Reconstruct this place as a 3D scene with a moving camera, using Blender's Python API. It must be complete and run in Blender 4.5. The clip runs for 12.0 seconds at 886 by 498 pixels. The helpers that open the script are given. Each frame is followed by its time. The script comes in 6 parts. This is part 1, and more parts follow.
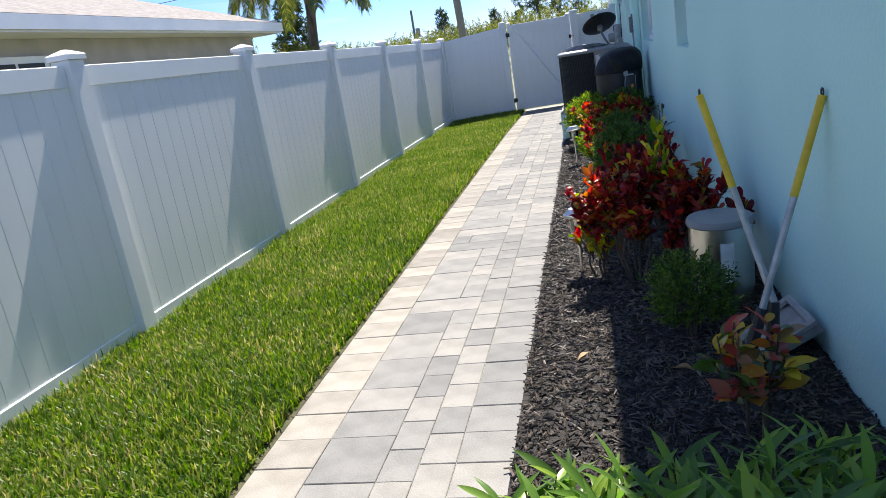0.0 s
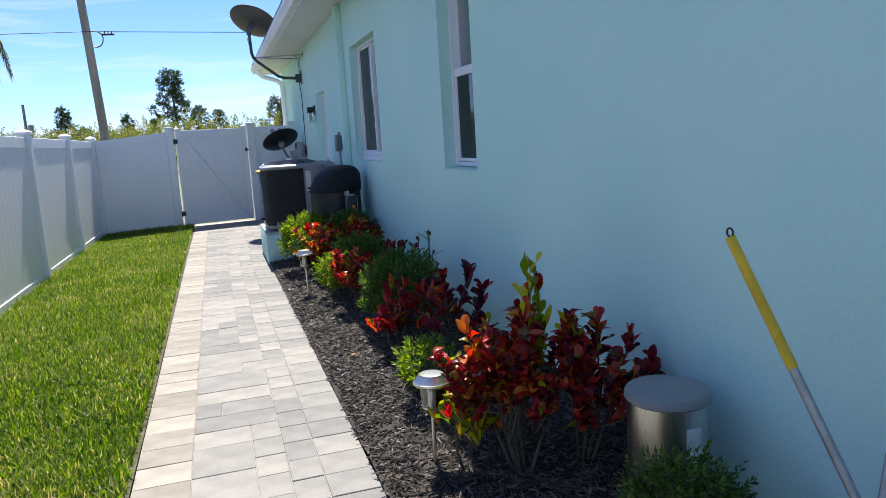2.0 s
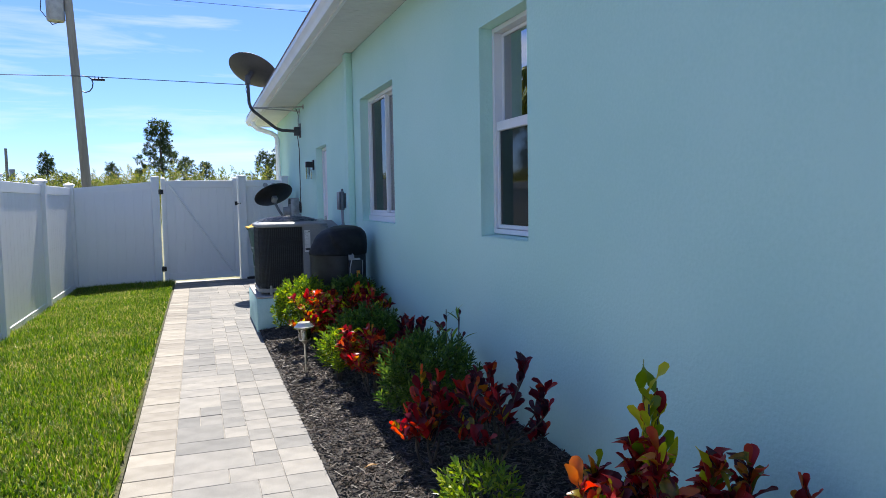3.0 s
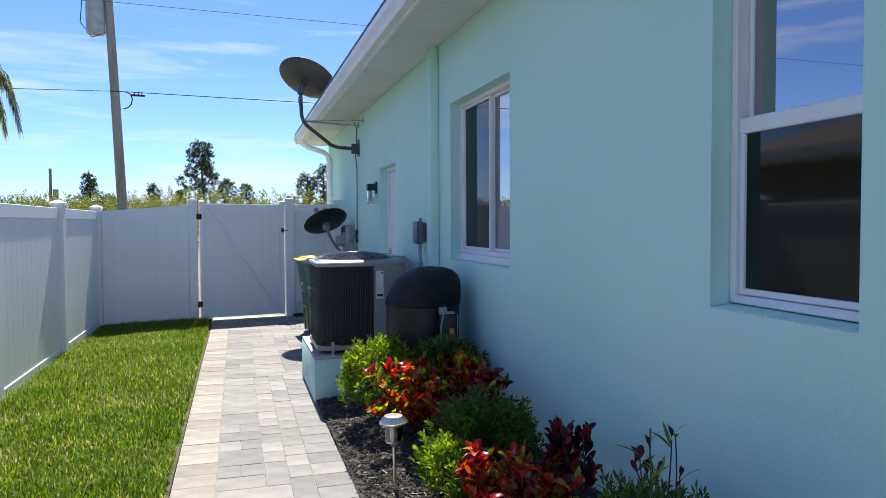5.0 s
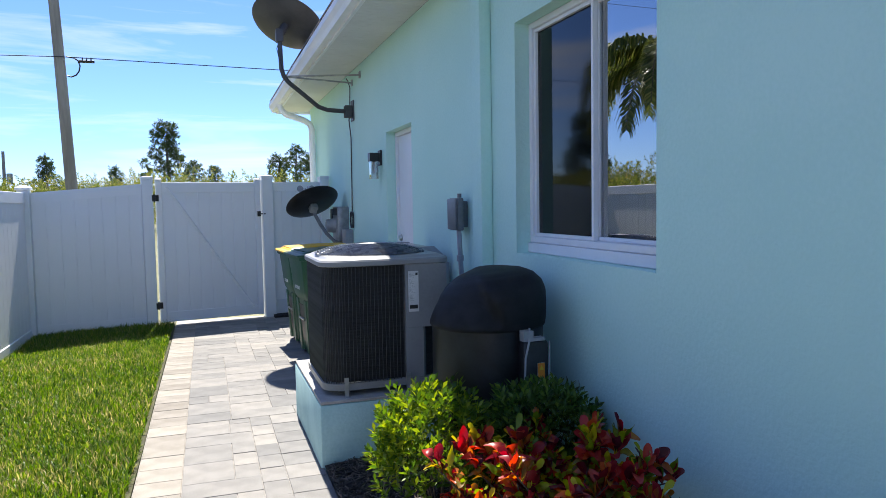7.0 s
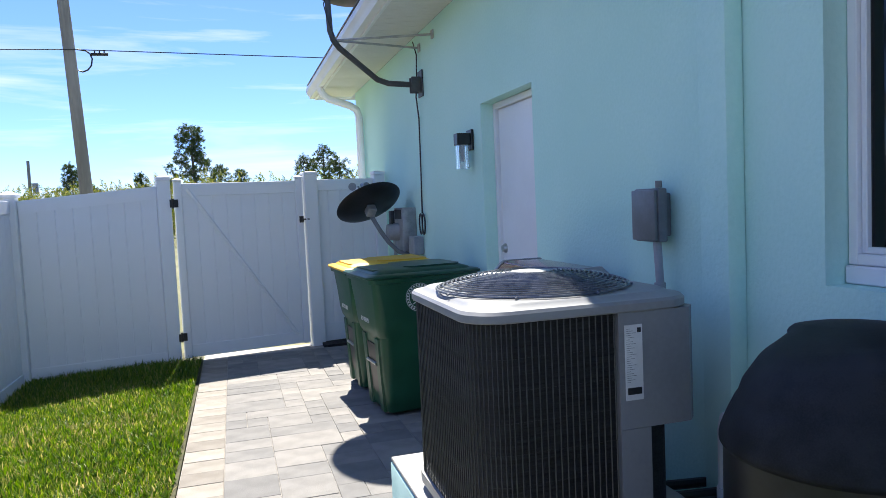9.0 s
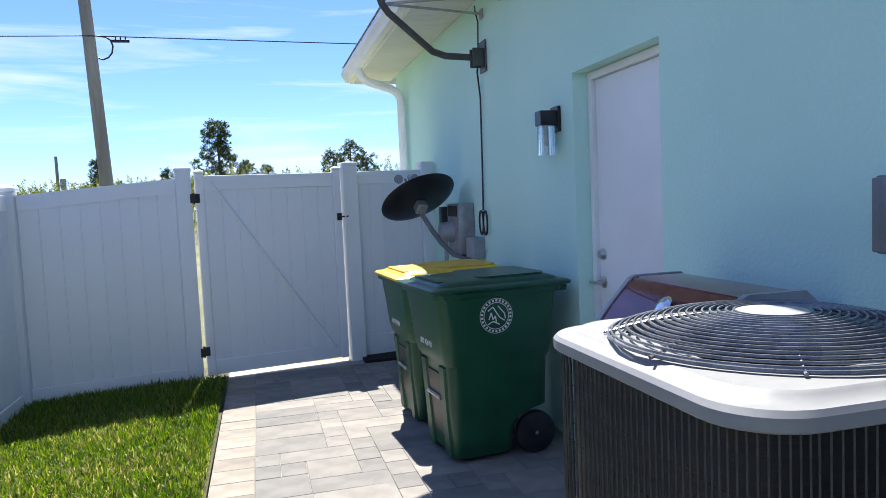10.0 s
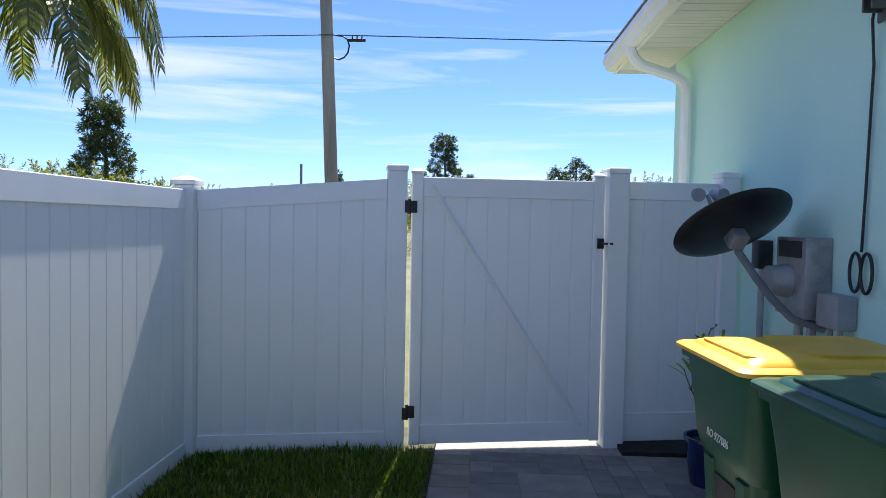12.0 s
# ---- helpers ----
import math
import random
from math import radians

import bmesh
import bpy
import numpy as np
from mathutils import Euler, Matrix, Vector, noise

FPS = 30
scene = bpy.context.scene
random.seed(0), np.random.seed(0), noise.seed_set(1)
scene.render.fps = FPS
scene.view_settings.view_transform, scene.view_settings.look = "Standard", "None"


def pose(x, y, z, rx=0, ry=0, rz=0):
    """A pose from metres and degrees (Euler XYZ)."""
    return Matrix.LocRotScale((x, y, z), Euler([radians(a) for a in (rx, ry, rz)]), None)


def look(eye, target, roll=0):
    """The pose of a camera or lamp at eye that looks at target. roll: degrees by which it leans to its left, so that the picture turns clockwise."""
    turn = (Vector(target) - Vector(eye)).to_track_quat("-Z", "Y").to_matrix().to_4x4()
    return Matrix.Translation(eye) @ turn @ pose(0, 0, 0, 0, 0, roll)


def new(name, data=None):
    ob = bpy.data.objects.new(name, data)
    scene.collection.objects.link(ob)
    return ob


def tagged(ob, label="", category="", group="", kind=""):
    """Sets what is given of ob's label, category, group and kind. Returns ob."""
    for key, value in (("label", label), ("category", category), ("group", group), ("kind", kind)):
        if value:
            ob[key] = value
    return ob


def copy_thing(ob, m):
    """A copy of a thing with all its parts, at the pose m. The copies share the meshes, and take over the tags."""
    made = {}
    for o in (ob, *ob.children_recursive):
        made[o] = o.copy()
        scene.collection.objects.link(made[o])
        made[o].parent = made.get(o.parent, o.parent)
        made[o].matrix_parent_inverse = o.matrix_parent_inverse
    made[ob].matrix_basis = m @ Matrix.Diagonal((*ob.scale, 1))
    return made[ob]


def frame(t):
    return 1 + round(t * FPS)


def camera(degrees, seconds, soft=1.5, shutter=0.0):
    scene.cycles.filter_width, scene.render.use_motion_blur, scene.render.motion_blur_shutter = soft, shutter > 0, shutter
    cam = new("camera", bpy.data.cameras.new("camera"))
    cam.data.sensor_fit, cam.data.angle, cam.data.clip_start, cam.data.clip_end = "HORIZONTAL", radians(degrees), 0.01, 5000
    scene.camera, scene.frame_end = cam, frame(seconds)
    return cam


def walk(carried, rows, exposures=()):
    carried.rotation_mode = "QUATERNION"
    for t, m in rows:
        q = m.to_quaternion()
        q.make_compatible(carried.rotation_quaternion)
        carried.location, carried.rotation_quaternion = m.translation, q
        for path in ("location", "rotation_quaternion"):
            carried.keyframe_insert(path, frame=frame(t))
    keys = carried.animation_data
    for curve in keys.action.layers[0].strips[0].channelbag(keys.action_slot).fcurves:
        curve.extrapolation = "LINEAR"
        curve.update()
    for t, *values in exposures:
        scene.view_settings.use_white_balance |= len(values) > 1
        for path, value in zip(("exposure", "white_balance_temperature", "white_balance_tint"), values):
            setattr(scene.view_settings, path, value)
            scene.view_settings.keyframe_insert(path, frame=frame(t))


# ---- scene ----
cam = camera(64.2, 12.0, soft=0.85)
PATH = [
    (0, (-0.754, 0.741, 1.361), (-1.197, 2.621, 0.842), -9.4),
    (0.5, (-1.072, 0.947, 1.333), (-1.039, 2.875, 0.803), -7.6),
    (1, (-1.307, 1.229, 1.338), (-0.972, 3.129, 0.813), -6.5),
    (1.5, (-1.499, 1.597, 1.361), (-1.014, 3.487, 0.921), -5.3),
    (2, (-1.635, 2.028, 1.382), (-1.046, 3.912, 1.066), -3.5),
    (2.5, (-1.672, 2.493, 1.388), (-1.023, 4.374, 1.183), -2.0),
    (3, (-1.703, 2.918, 1.388), (-1.049, 4.803, 1.243), -1.0),
    (5, (-1.742, 4.771, 1.47), (-1.18, 6.689, 1.394), -0.3),
    (5.5, (-1.779, 5.253, 1.463), (-1.198, 7.165, 1.386), -0.6),
    (6, (-1.786, 5.748, 1.447), (-1.163, 7.646, 1.356), -0.7),
    (6.5, (-1.757, 6.243, 1.435), (-1.115, 8.133, 1.313), -0.9),
    (7, (-1.703, 6.743, 1.448), (-1.068, 8.635, 1.319), -1.0),
    (7.5, (-1.666, 7.237, 1.47), (-1.074, 9.144, 1.37), -1.6),
    (9.5, (-1.758, 9.259, 1.462), (-1.201, 11.174, 1.321), -2.9),
    (10, (-1.766, 9.785, 1.47), (-1.265, 11.716, 1.33), -2.6),
    (10.5, (-1.812, 10.264, 1.474), (-1.419, 12.221, 1.347), -1.4),
    (11, (-1.834, 10.757, 1.498), (-1.594, 12.74, 1.387), 0.0),
    (11.5, (-1.867, 11.238, 1.497), (-1.803, 13.235, 1.405), 0.9),
    (12, (-1.859, 11.719, 1.478), (-1.952, 13.715, 1.402), 1.0),
]
EXPOSURE = [(0, 2.0), (1, 2.05), (2.5, 1.93), (5, 1.94), (7, 2.06), (9.5, 2.12), (10.5, 2.03), (12, 1.92)]
walk(cam, [(t, look(eye, target, roll)) for t, eye, target, roll in PATH], EXPOSURE)

# ---- world and sun ----
SUN = Vector((0.045, 0.65, 1.0)).normalized()
world = bpy.data.worlds.new("sky")
scene.world = world
world.use_nodes = True
wn, wl = world.node_tree.nodes, world.node_tree.links
wn.clear()
w_out = wn.new("ShaderNodeOutputWorld")
w_bg = wn.new("ShaderNodeBackground")
w_sky = wn.new("ShaderNodeTexSky")
w_sky.sky_type = "NISHITA"
w_sky.sun_disc = False
w_sky.sun_elevation = math.asin(SUN.z)
w_sky.sun_rotation = math.atan2(SUN.x, SUN.y)
w_sky.altitude = 1500
w_sky.air_density, w_sky.dust_density, w_sky.ozone_density = 1.0, 0.05, 3.0
w_bg.inputs["Strength"].default_value = 0.078
w_co = wn.new("ShaderNodeTexCoord")
w_map = wn.new("ShaderNodeMapping")
w_map.inputs["Scale"].default_value = (0.8, 0.8, 9.5)
w_map.inputs["Rotation"].default_value = (0.05, 0.12, 0.3)
w_noise = wn.new("ShaderNodeTexNoise")
w_noise.inputs["Scale"].default_value = 2.6
w_noise.inputs["Detail"].default_value = 7.0
w_noise.inputs["Roughness"].default_value = 0.58
w_noise.inputs["Distortion"].default_value = 0.5
w_ramp = wn.new("ShaderNodeValToRGB")
w_ramp.color_ramp.elements[0].position = 0.50
w_ramp.color_ramp.elements[0].color = (0, 0, 0, 1)
w_ramp.color_ramp.elements[1].position = 0.76
w_ramp.color_ramp.elements[1].color = (0.8, 0.8, 0.8, 1)
w_mix = wn.new("ShaderNodeMix")
w_mix.data_type = "RGBA"
w_mix.inputs[7].default_value = (3.5, 3.7, 4.05, 1)
wl.new(w_co.outputs["Generated"], w_map.inputs["Vector"])
wl.new(w_map.outputs["Vector"], w_noise.inputs["Vector"])
wl.new(w_noise.outputs["Fac"], w_ramp.inputs["Fac"])
wl.new(w_ramp.outputs["Color"], w_mix.inputs[0])
w_tint = wn.new("ShaderNodeMix")
w_tint.data_type, w_tint.blend_type = "RGBA", "MULTIPLY"
w_tint.inputs[0].default_value = 1.0
w_tint.inputs[7].default_value = (0.38, 0.468, 0.69, 1)
wl.new(w_sky.outputs["Color"], w_tint.inputs[6])
wl.new(w_tint.outputs[2], w_mix.inputs[6])
wl.new(w_mix.outputs[2], w_bg.inputs["Color"])
wl.new(w_bg.outputs["Background"], w_out.inputs["Surface"])
sun = new("sun", bpy.data.lights.new("sun", "SUN"))
sun.data.energy, sun.data.angle, sun.data.color = 2.85, radians(0.55), (1.0, 0.95, 0.87)
sun.matrix_world = look(SUN * 40, (0, 0, 0))


# ---- materials ----
def ramp_node(nodes, stops):
    r = nodes.new("ShaderNodeValToRGB")
    el = r.color_ramp.elements
    while len(el) < len(stops):
        el.new(0.5)
    for e, (p, c) in zip(el, stops):
        e.position, e.color = p, (*c, 1)
    return r


def surface(name, dark, light, scale=6.0, rough=0.6, metal=0.0, bump=0.1, grain=60.0, fine=0.25,
            vary=0.0, stretch=(1, 1, 1), spec=0.5, coat=0.0, island=False):
    """A worn surface: stains at one scale, grain at another, relief from both, and a tone of its own for each piece."""
    m = bpy.data.materials.new(name)
    m.use_nodes = True
    n, l = m.node_tree.nodes, m.node_tree.links
    b = n["Principled BSDF"]
    co = n.new("ShaderNodeTexCoord")
    mp = n.new("ShaderNodeMapping")
    mp.inputs["Scale"].default_value = stretch
    l.new(co.outputs["Object"], mp.inputs["Vector"])
    a = n.new("ShaderNodeTexNoise")
    a.inputs["Scale"].default_value, a.inputs["Detail"].default_value = scale, 5
    g = n.new("ShaderNodeTexNoise")
    g.inputs["Scale"].default_value, g.inputs["Detail"].default_value = grain, 4
    l.new(mp.outputs["Vector"], a.inputs["Vector"])
    l.new(mp.outputs["Vector"], g.inputs["Vector"])
    ad = n.new("ShaderNodeMath")
    ad.operation = "MULTIPLY_ADD"
    l.new(g.outputs["Fac"], ad.inputs[0])
    ad.inputs[1].default_value = fine
    l.new(a.outputs["Fac"], ad.inputs[2])
    r = ramp_node(n, [(0.38 + fine * 0.5, dark), (0.62 + fine * 0.5, light)])
    l.new(ad.outputs[0], r.inputs["Fac"])
    colour = r.outputs["Color"]
    if vary:
        if island:
            rnd = n.new("ShaderNodeNewGeometry").outputs["Random Per Island"]
        else:
            rnd = n.new("ShaderNodeObjectInfo").outputs["Random"]
        mr = n.new("ShaderNodeMapRange")
        mr.inputs[3].default_value, mr.inputs[4].default_value = 1 - vary, 1 + vary
        l.new(rnd, mr.inputs[0])
        hs = n.new("ShaderNodeHueSaturation")
        l.new(mr.outputs[0], hs.inputs["Value"])
        l.new(colour, hs.inputs["Color"])
        colour = hs.outputs["Color"]
    l.new(colour, b.inputs["Base Color"])
    rr = n.new("ShaderNodeMapRange")
    rr.inputs[3].default_value, rr.inputs[4].default_value = max(rough - 0.1, 0.03), min(rough + 0.1, 1)
    l.new(a.outputs["Fac"], rr.inputs[0])
    l.new(rr.outputs[0], b.inputs["Roughness"])
    b.inputs["Metallic"].default_value = metal
    b.inputs["Specular IOR Level"].default_value = spec
    b.inputs["Coat Weight"].default_value = coat
    if bump:
        bp = n.new("ShaderNodeBump")
        bp.inputs["Strength"].default_value = bump
        bp.inputs["Distance"].default_value = 0.01
        l.new(ad.outputs[0], bp.inputs["Height"])
        l.new(bp.outputs["Normal"], b.inputs["Normal"])
    return m


def leafy(name, stops, rough=0.45, glow=0.35, island=True, spec=0.4, spread=(30, 0.18)):
    """Leaves that let light through, each with a colour of its own along the ramp."""
    m = bpy.data.materials.new(name)
    m.use_nodes = True
    n, l = m.node_tree.nodes, m.node_tree.links
    b, out = n["Principled BSDF"], n["Material Output"]
    rnd = n.new("ShaderNodeNewGeometry").outputs["Random Per Island"] if island else n.new("ShaderNodeObjectInfo").outputs["Random"]
    r = ramp_node(n, stops)
    co = n.new("ShaderNodeTexCoord")
    ns = n.new("ShaderNodeTexNoise")
    ns.inputs["Scale"].default_value = spread[0]
    l.new(co.outputs["Object"], ns.inputs["Vector"])
    ad = n.new("ShaderNodeMath")
    ad.operation = "MULTIPLY_ADD"
    l.new(ns.outputs["Fac"], ad.inputs[0])
    ad.inputs[1].default_value = spread[1]
    sb = n.new("ShaderNodeMath")
    sb.operation = "SUBTRACT"
    l.new(rnd, sb.inputs[0])
    sb.inputs[1].default_value = spread[1] / 2
    l.new(sb.outputs[0], ad.inputs[2])
    l.new(ad.outputs[0], r.inputs["Fac"])
    l.new(r.outputs["Color"], b.inputs["Base Color"])
    b.inputs["Roughness"].default_value = rough
    b.inputs["Specular IOR Level"].default_value = spec
    tr = n.new("ShaderNodeBsdfTranslucent")
    hs = n.new("ShaderNodeHueSaturation")
    hs.inputs["Value"].default_value, hs.inputs["Saturation"].default_value = 1.8, 1.1
    l.new(r.outputs["Color"], hs.inputs["Color"])
    l.new(hs.outputs["Color"], tr.inputs["Color"])
    mx = n.new("ShaderNodeMixShader")
    mx.inputs[0].default_value = glow
    l.new(b.outputs[0], mx.inputs[1])
    l.new(tr.outputs[0], mx.inputs[2])
    l.new(mx.outputs[0], out.inputs["Surface"])
    return m


def glass_mat(name, tint, rough=0.0, see=0.75, ior=1.9):
    """Window glass: a clear pane with a mirror gloss."""
    m = bpy.data.materials.new(name)
    m.use_nodes = True
    n, l = m.node_tree.nodes, m.node_tree.links
    out = n["Material Output"]
    tr = n.new("ShaderNodeBsdfTransparent")
    tr.inputs["Color"].default_value = (*tint, 1)
    gl = n.new("ShaderNodeBsdfGlossy")
    gl.inputs["Roughness"].default_value = rough
    fr = n.new("ShaderNodeFresnel")
    fr.inputs["IOR"].default_value = ior
    mr = n.new("ShaderNodeMapRange")
    mr.inputs[3].default_value, mr.inputs[4].default_value = 1 - see, 1.0
    l.new(fr.outputs[0], mr.inputs[0])
    mx = n.new("ShaderNodeMixShader")
    l.new(mr.outputs[0], mx.inputs[0])
    l.new(tr.outputs[0], mx.inputs[1])
    l.new(gl.outputs[0], mx.inputs[2])
    l.new(mx.outputs[0], out.inputs["Surface"])
    return m


M_STUCCO = surface("aqua_stucco", (0.565, 0.85, 0.755), (0.615, 0.885, 0.795), 0.9, 0.9, bump=0.6, grain=58, fine=0.5, spec=0.2)
M_VINYL = surface("white_vinyl", (0.83, 0.84, 0.845), (0.88, 0.885, 0.89), 1.5, 0.38, bump=0.03, grain=18, fine=0.15, vary=0.012, stretch=(1, 1, 0.3))
M_WHITE = surface("white_paint", (0.82, 0.83, 0.84), (0.88, 0.885, 0.89), 2, 0.45, bump=0.04, grain=40, fine=0.2)
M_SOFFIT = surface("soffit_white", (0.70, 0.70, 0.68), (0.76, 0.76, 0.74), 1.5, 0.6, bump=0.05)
M_PAVER = surface("paver_grey", (0.8, 0.8, 0.8), (1.0, 1.0, 1.0), 7, 0.85, bump=0.35, grain=150, fine=0.55, vary=0.05, spec=0.2)
M_PAVER_EDGE = surface("paver_buff", (0.8, 0.79, 0.77), (1.0, 1.0, 1.0), 7, 0.85, bump=0.35, grain=150, fine=0.55, vary=0.05, spec=0.2)


def blend_tones(m, stops):
    """Gives each piece its own blend of tones, mottled within the piece."""
    n, l = m.node_tree.nodes, m.node_tree.links
    b = n["Principled BSDF"]
    old = b.inputs["Base Color"].links[0].from_socket
    rnd = n.new("ShaderNodeObjectInfo")
    co = n.new("ShaderNodeTexCoord")
    add = n.new("ShaderNodeVectorMath")
    l.new(co.outputs["Object"], add.inputs[0])
    l.new(rnd.outputs["Location"], add.inputs[1])
    ns = n.new("ShaderNodeTexNoise")
    ns.inputs["Scale"].default_value, ns.inputs["Detail"].default_value = 4.5, 3
    l.new(add.outputs[0], ns.inputs["Vector"])
    ma = n.new("ShaderNodeMath")
    ma.operation = "MULTIPLY_ADD"
    l.new(ns.outputs["Fac"], ma.inputs[0])
    ma.inputs[1].default_value = 0.9
    sb = n.new("ShaderNodeMath")
    sb.operation = "SUBTRACT"
    l.new(rnd.outputs["Random"], sb.inputs[0])
    sb.inputs[1].default_value = 0.45
    l.new(sb.outputs[0], ma.inputs[2])
    r = ramp_node(n, stops)
    l.new(ma.outputs[0], r.inputs["Fac"])
    mx = n.new("ShaderNodeMix")
    mx.data_type, mx.blend_type = "RGBA", "MULTIPLY"
    mx.inputs[0].default_value = 1.0
    l.new(old, mx.inputs[6])
    l.new(r.outputs["Color"], mx.inputs[7])
    l.new(mx.outputs[2], b.inputs["Base Color"])


blend_tones(M_PAVER, [(0.0, (0.205, 0.201, 0.195)), (0.35, (0.235, 0.228, 0.217)), (0.7, (0.262, 0.25, 0.234)), (1.0, (0.288, 0.272, 0.249))])
blend_tones(M_PAVER_EDGE, [(0.0, (0.25, 0.228, 0.20)), (0.5, (0.295, 0.272, 0.24)), (1.0, (0.335, 0.308, 0.268))])
M_SAND = surface("joint_sand", (0.27, 0.25, 0.225), (0.36, 0.335, 0.30), 20, 0.95, bump=0.5, grain=300)
M_SOIL = surface("lawn_soil", (0.045, 0.045, 0.018), (0.09, 0.085, 0.04), 7, 0.95, bump=0.6, grain=90)
M_GROUND = surface("rough_ground", (0.09, 0.10, 0.035), (0.20, 0.19, 0.10), 0.4, 0.95, bump=0.5, grain=12)
M_MULCH = surface("mulch_bed", (0.010, 0.008, 0.007), (0.029, 0.024, 0.02), 25, 0.9, bump=0.8, grain=120, fine=0.6)
M_CHIP = surface("mulch_chip", (0.013, 0.0102, 0.0085), (0.115, 0.091, 0.073), 30, 0.5, bump=0.4, grain=200, vary=0.6, island=True, spec=0.35)
M_CONCRETE = surface("concrete", (0.30, 0.29, 0.275), (0.42, 0.41, 0.39), 6, 0.85, bump=0.3, grain=120)
M_PAD = surface("pad_paint", (0.38, 0.60, 0.61), (0.47, 0.69, 0.69), 4, 0.9, bump=0.4, grain=60, fine=0.5, spec=0.2)
M_AC = surface("grey_enamel", (0.235, 0.24, 0.245), (0.29, 0.295, 0.30), 3, 0.42, bump=0.03, grain=60)
M_COIL = surface("condenser_coil", (0.008, 0.008, 0.009), (0.022, 0.023, 0.025), 8, 0.6, bump=0.5, grain=400, stretch=(1, 1, 12))
M_WIRE = surface("coated_wire", (0.04, 0.042, 0.048), (0.075, 0.08, 0.088), 20, 0.35, metal=0.3, bump=0.02)
M_GUARD = surface("guard_wire_enamel", (0.13, 0.14, 0.165), (0.19, 0.2, 0.225), 20, 0.28, metal=0.2, bump=0.02)
M_BLACK = surface("black_plastic", (0.010, 0.010, 0.011), (0.022, 0.022, 0.024), 8, 0.4, bump=0.05)
M_COVER = surface("black_cover_cloth", (0.010, 0.011, 0.0125), (0.022, 0.0235, 0.027), 9, 0.6, bump=0.15, grain=260, fine=0.4, spec=0.22)
M_BIN = surface("green_bin_plastic", (0.0045, 0.060, 0.028), (0.008, 0.082, 0.040), 4, 0.42, bump=0.06, grain=220, spec=0.5)
M_LID_G = surface("green_lid_plastic", (0.0045, 0.050, 0.026), (0.008, 0.070, 0.036), 4, 0.33, bump=0.05, grain=220)
M_LID_Y = surface("yellow_lid_plastic", (0.75, 0.42, 0.035), (0.86, 0.53, 0.05), 4, 0.4, bump=0.05, grain=220)
M_RED = surface("red_enamel", (0.11, 0.005, 0.008), (0.165, 0.008, 0.012), 3, 0.2, bump=0.02, coat=0.6)
M_STEEL = surface("brushed_steel", (0.50, 0.49, 0.46), (0.66, 0.65, 0.62), 5, 0.3, metal=1.0, bump=0.06, grain=90, stretch=(1, 1, 0.1))
M_CHROME = surface("polished_steel", (0.68, 0.68, 0.68), (0.78, 0.78, 0.78), 5, 0.14, metal=1.0, bump=0.0)
M_DISH = surface("dish_grey", (0.055, 0.055, 0.057), (0.085, 0.085, 0.088), 4, 0.45, bump=0.03)
M_GALV = surface("galvanised", (0.36, 0.37, 0.38), (0.50, 0.51, 0.52), 12, 0.45, metal=0.6, bump=0.05)
M_METER = surface("meter_box_grey", (0.27, 0.275, 0.28), (0.38, 0.385, 0.39), 10, 0.35, metal=0.3, bump=0.05)
M_PLAST_GREY = surface("grey_plastic", (0.30, 0.31, 0.32), (0.40, 0.41, 0.42), 6, 0.5, bump=0.04)
M_EBOX = surface("box_grey", (0.15, 0.155, 0.16), (0.21, 0.215, 0.22), 6, 0.45, bump=0.05)
M_YELLOW = surface("yellow_grip", (0.62, 0.40, 0.02), (0.78, 0.53, 0.03), 12, 0.45, bump=0.05)
M_LABEL = surface("paper_label", (0.70, 0.70, 0.68), (0.80, 0.80, 0.78), 9, 0.5, bump=0.0)
M_INK = surface("black_ink", (0.02, 0.02, 0.02), (0.04, 0.04, 0.04), 9, 0.5, bump=0.0)
M_ORANGE = surface("orange_label", (0.70, 0.22, 0.02), (0.80, 0.28, 0.03), 9, 0.5, bump=0.0)
M_POLE = surface("pole_concrete", (0.20, 0.185, 0.16), (0.30, 0.28, 0.245), 3, 0.9, bump=0.2, grain=30, stretch=(1, 1, 0.15))
M_BLUE = surface("blue_glaze", (0.008, 0.014, 0.07), (0.015, 0.03, 0.12), 6, 0.2, bump=0.03)
M_ROOF = surface("roof_shingle", (0.19, 0.17, 0.155), (0.28, 0.255, 0.235), 7, 0.95, bump=0.6, grain=50, stretch=(1, 1, 3))
M_BEIGE = surface("beige_stucco", (0.40, 0.37, 0.335), (0.48, 0.445, 0.40), 2, 0.9, bump=0.3)
# the dimness of the unlit rooms is put into this dark grey
M_DARKROOM = surface("dimmed_room_plaster", (0.12, 0.12, 0.12), (0.17, 0.17, 0.17), 2, 0.9, bump=0.1)
M_SCREEN = surface("insect_screen", (0.035, 0.038, 0.042), (0.05, 0.053, 0.058), 60, 0.7, bump=0.0)
M_BLIND = surface("blind_slat", (0.74, 0.74, 0.72), (0.82, 0.82, 0.80), 4, 0.5, bump=0.0)
M_CURTAIN = surface("grey_curtain", (0.20, 0.21, 0.23), (0.30, 0.31, 0.33), 5, 0.85, bump=0.1)
M_GLASS = glass_mat("window_glass", (0.62, 0.68, 0.68), see=0.6)
M_SCREENED = glass_mat("screened_glass", (0.07, 0.075, 0.08), rough=0.05, see=0.96, ior=1.3)
M_CLEAR = glass_mat("clear_glass", (0.93, 0.95, 0.95), see=0.95)
M_BARK = surface("bark", (0.06, 0.048, 0.038), (0.15, 0.125, 0.10), 12, 0.9, bump=0.7, grain=60, stretch=(1, 1, 0.3))
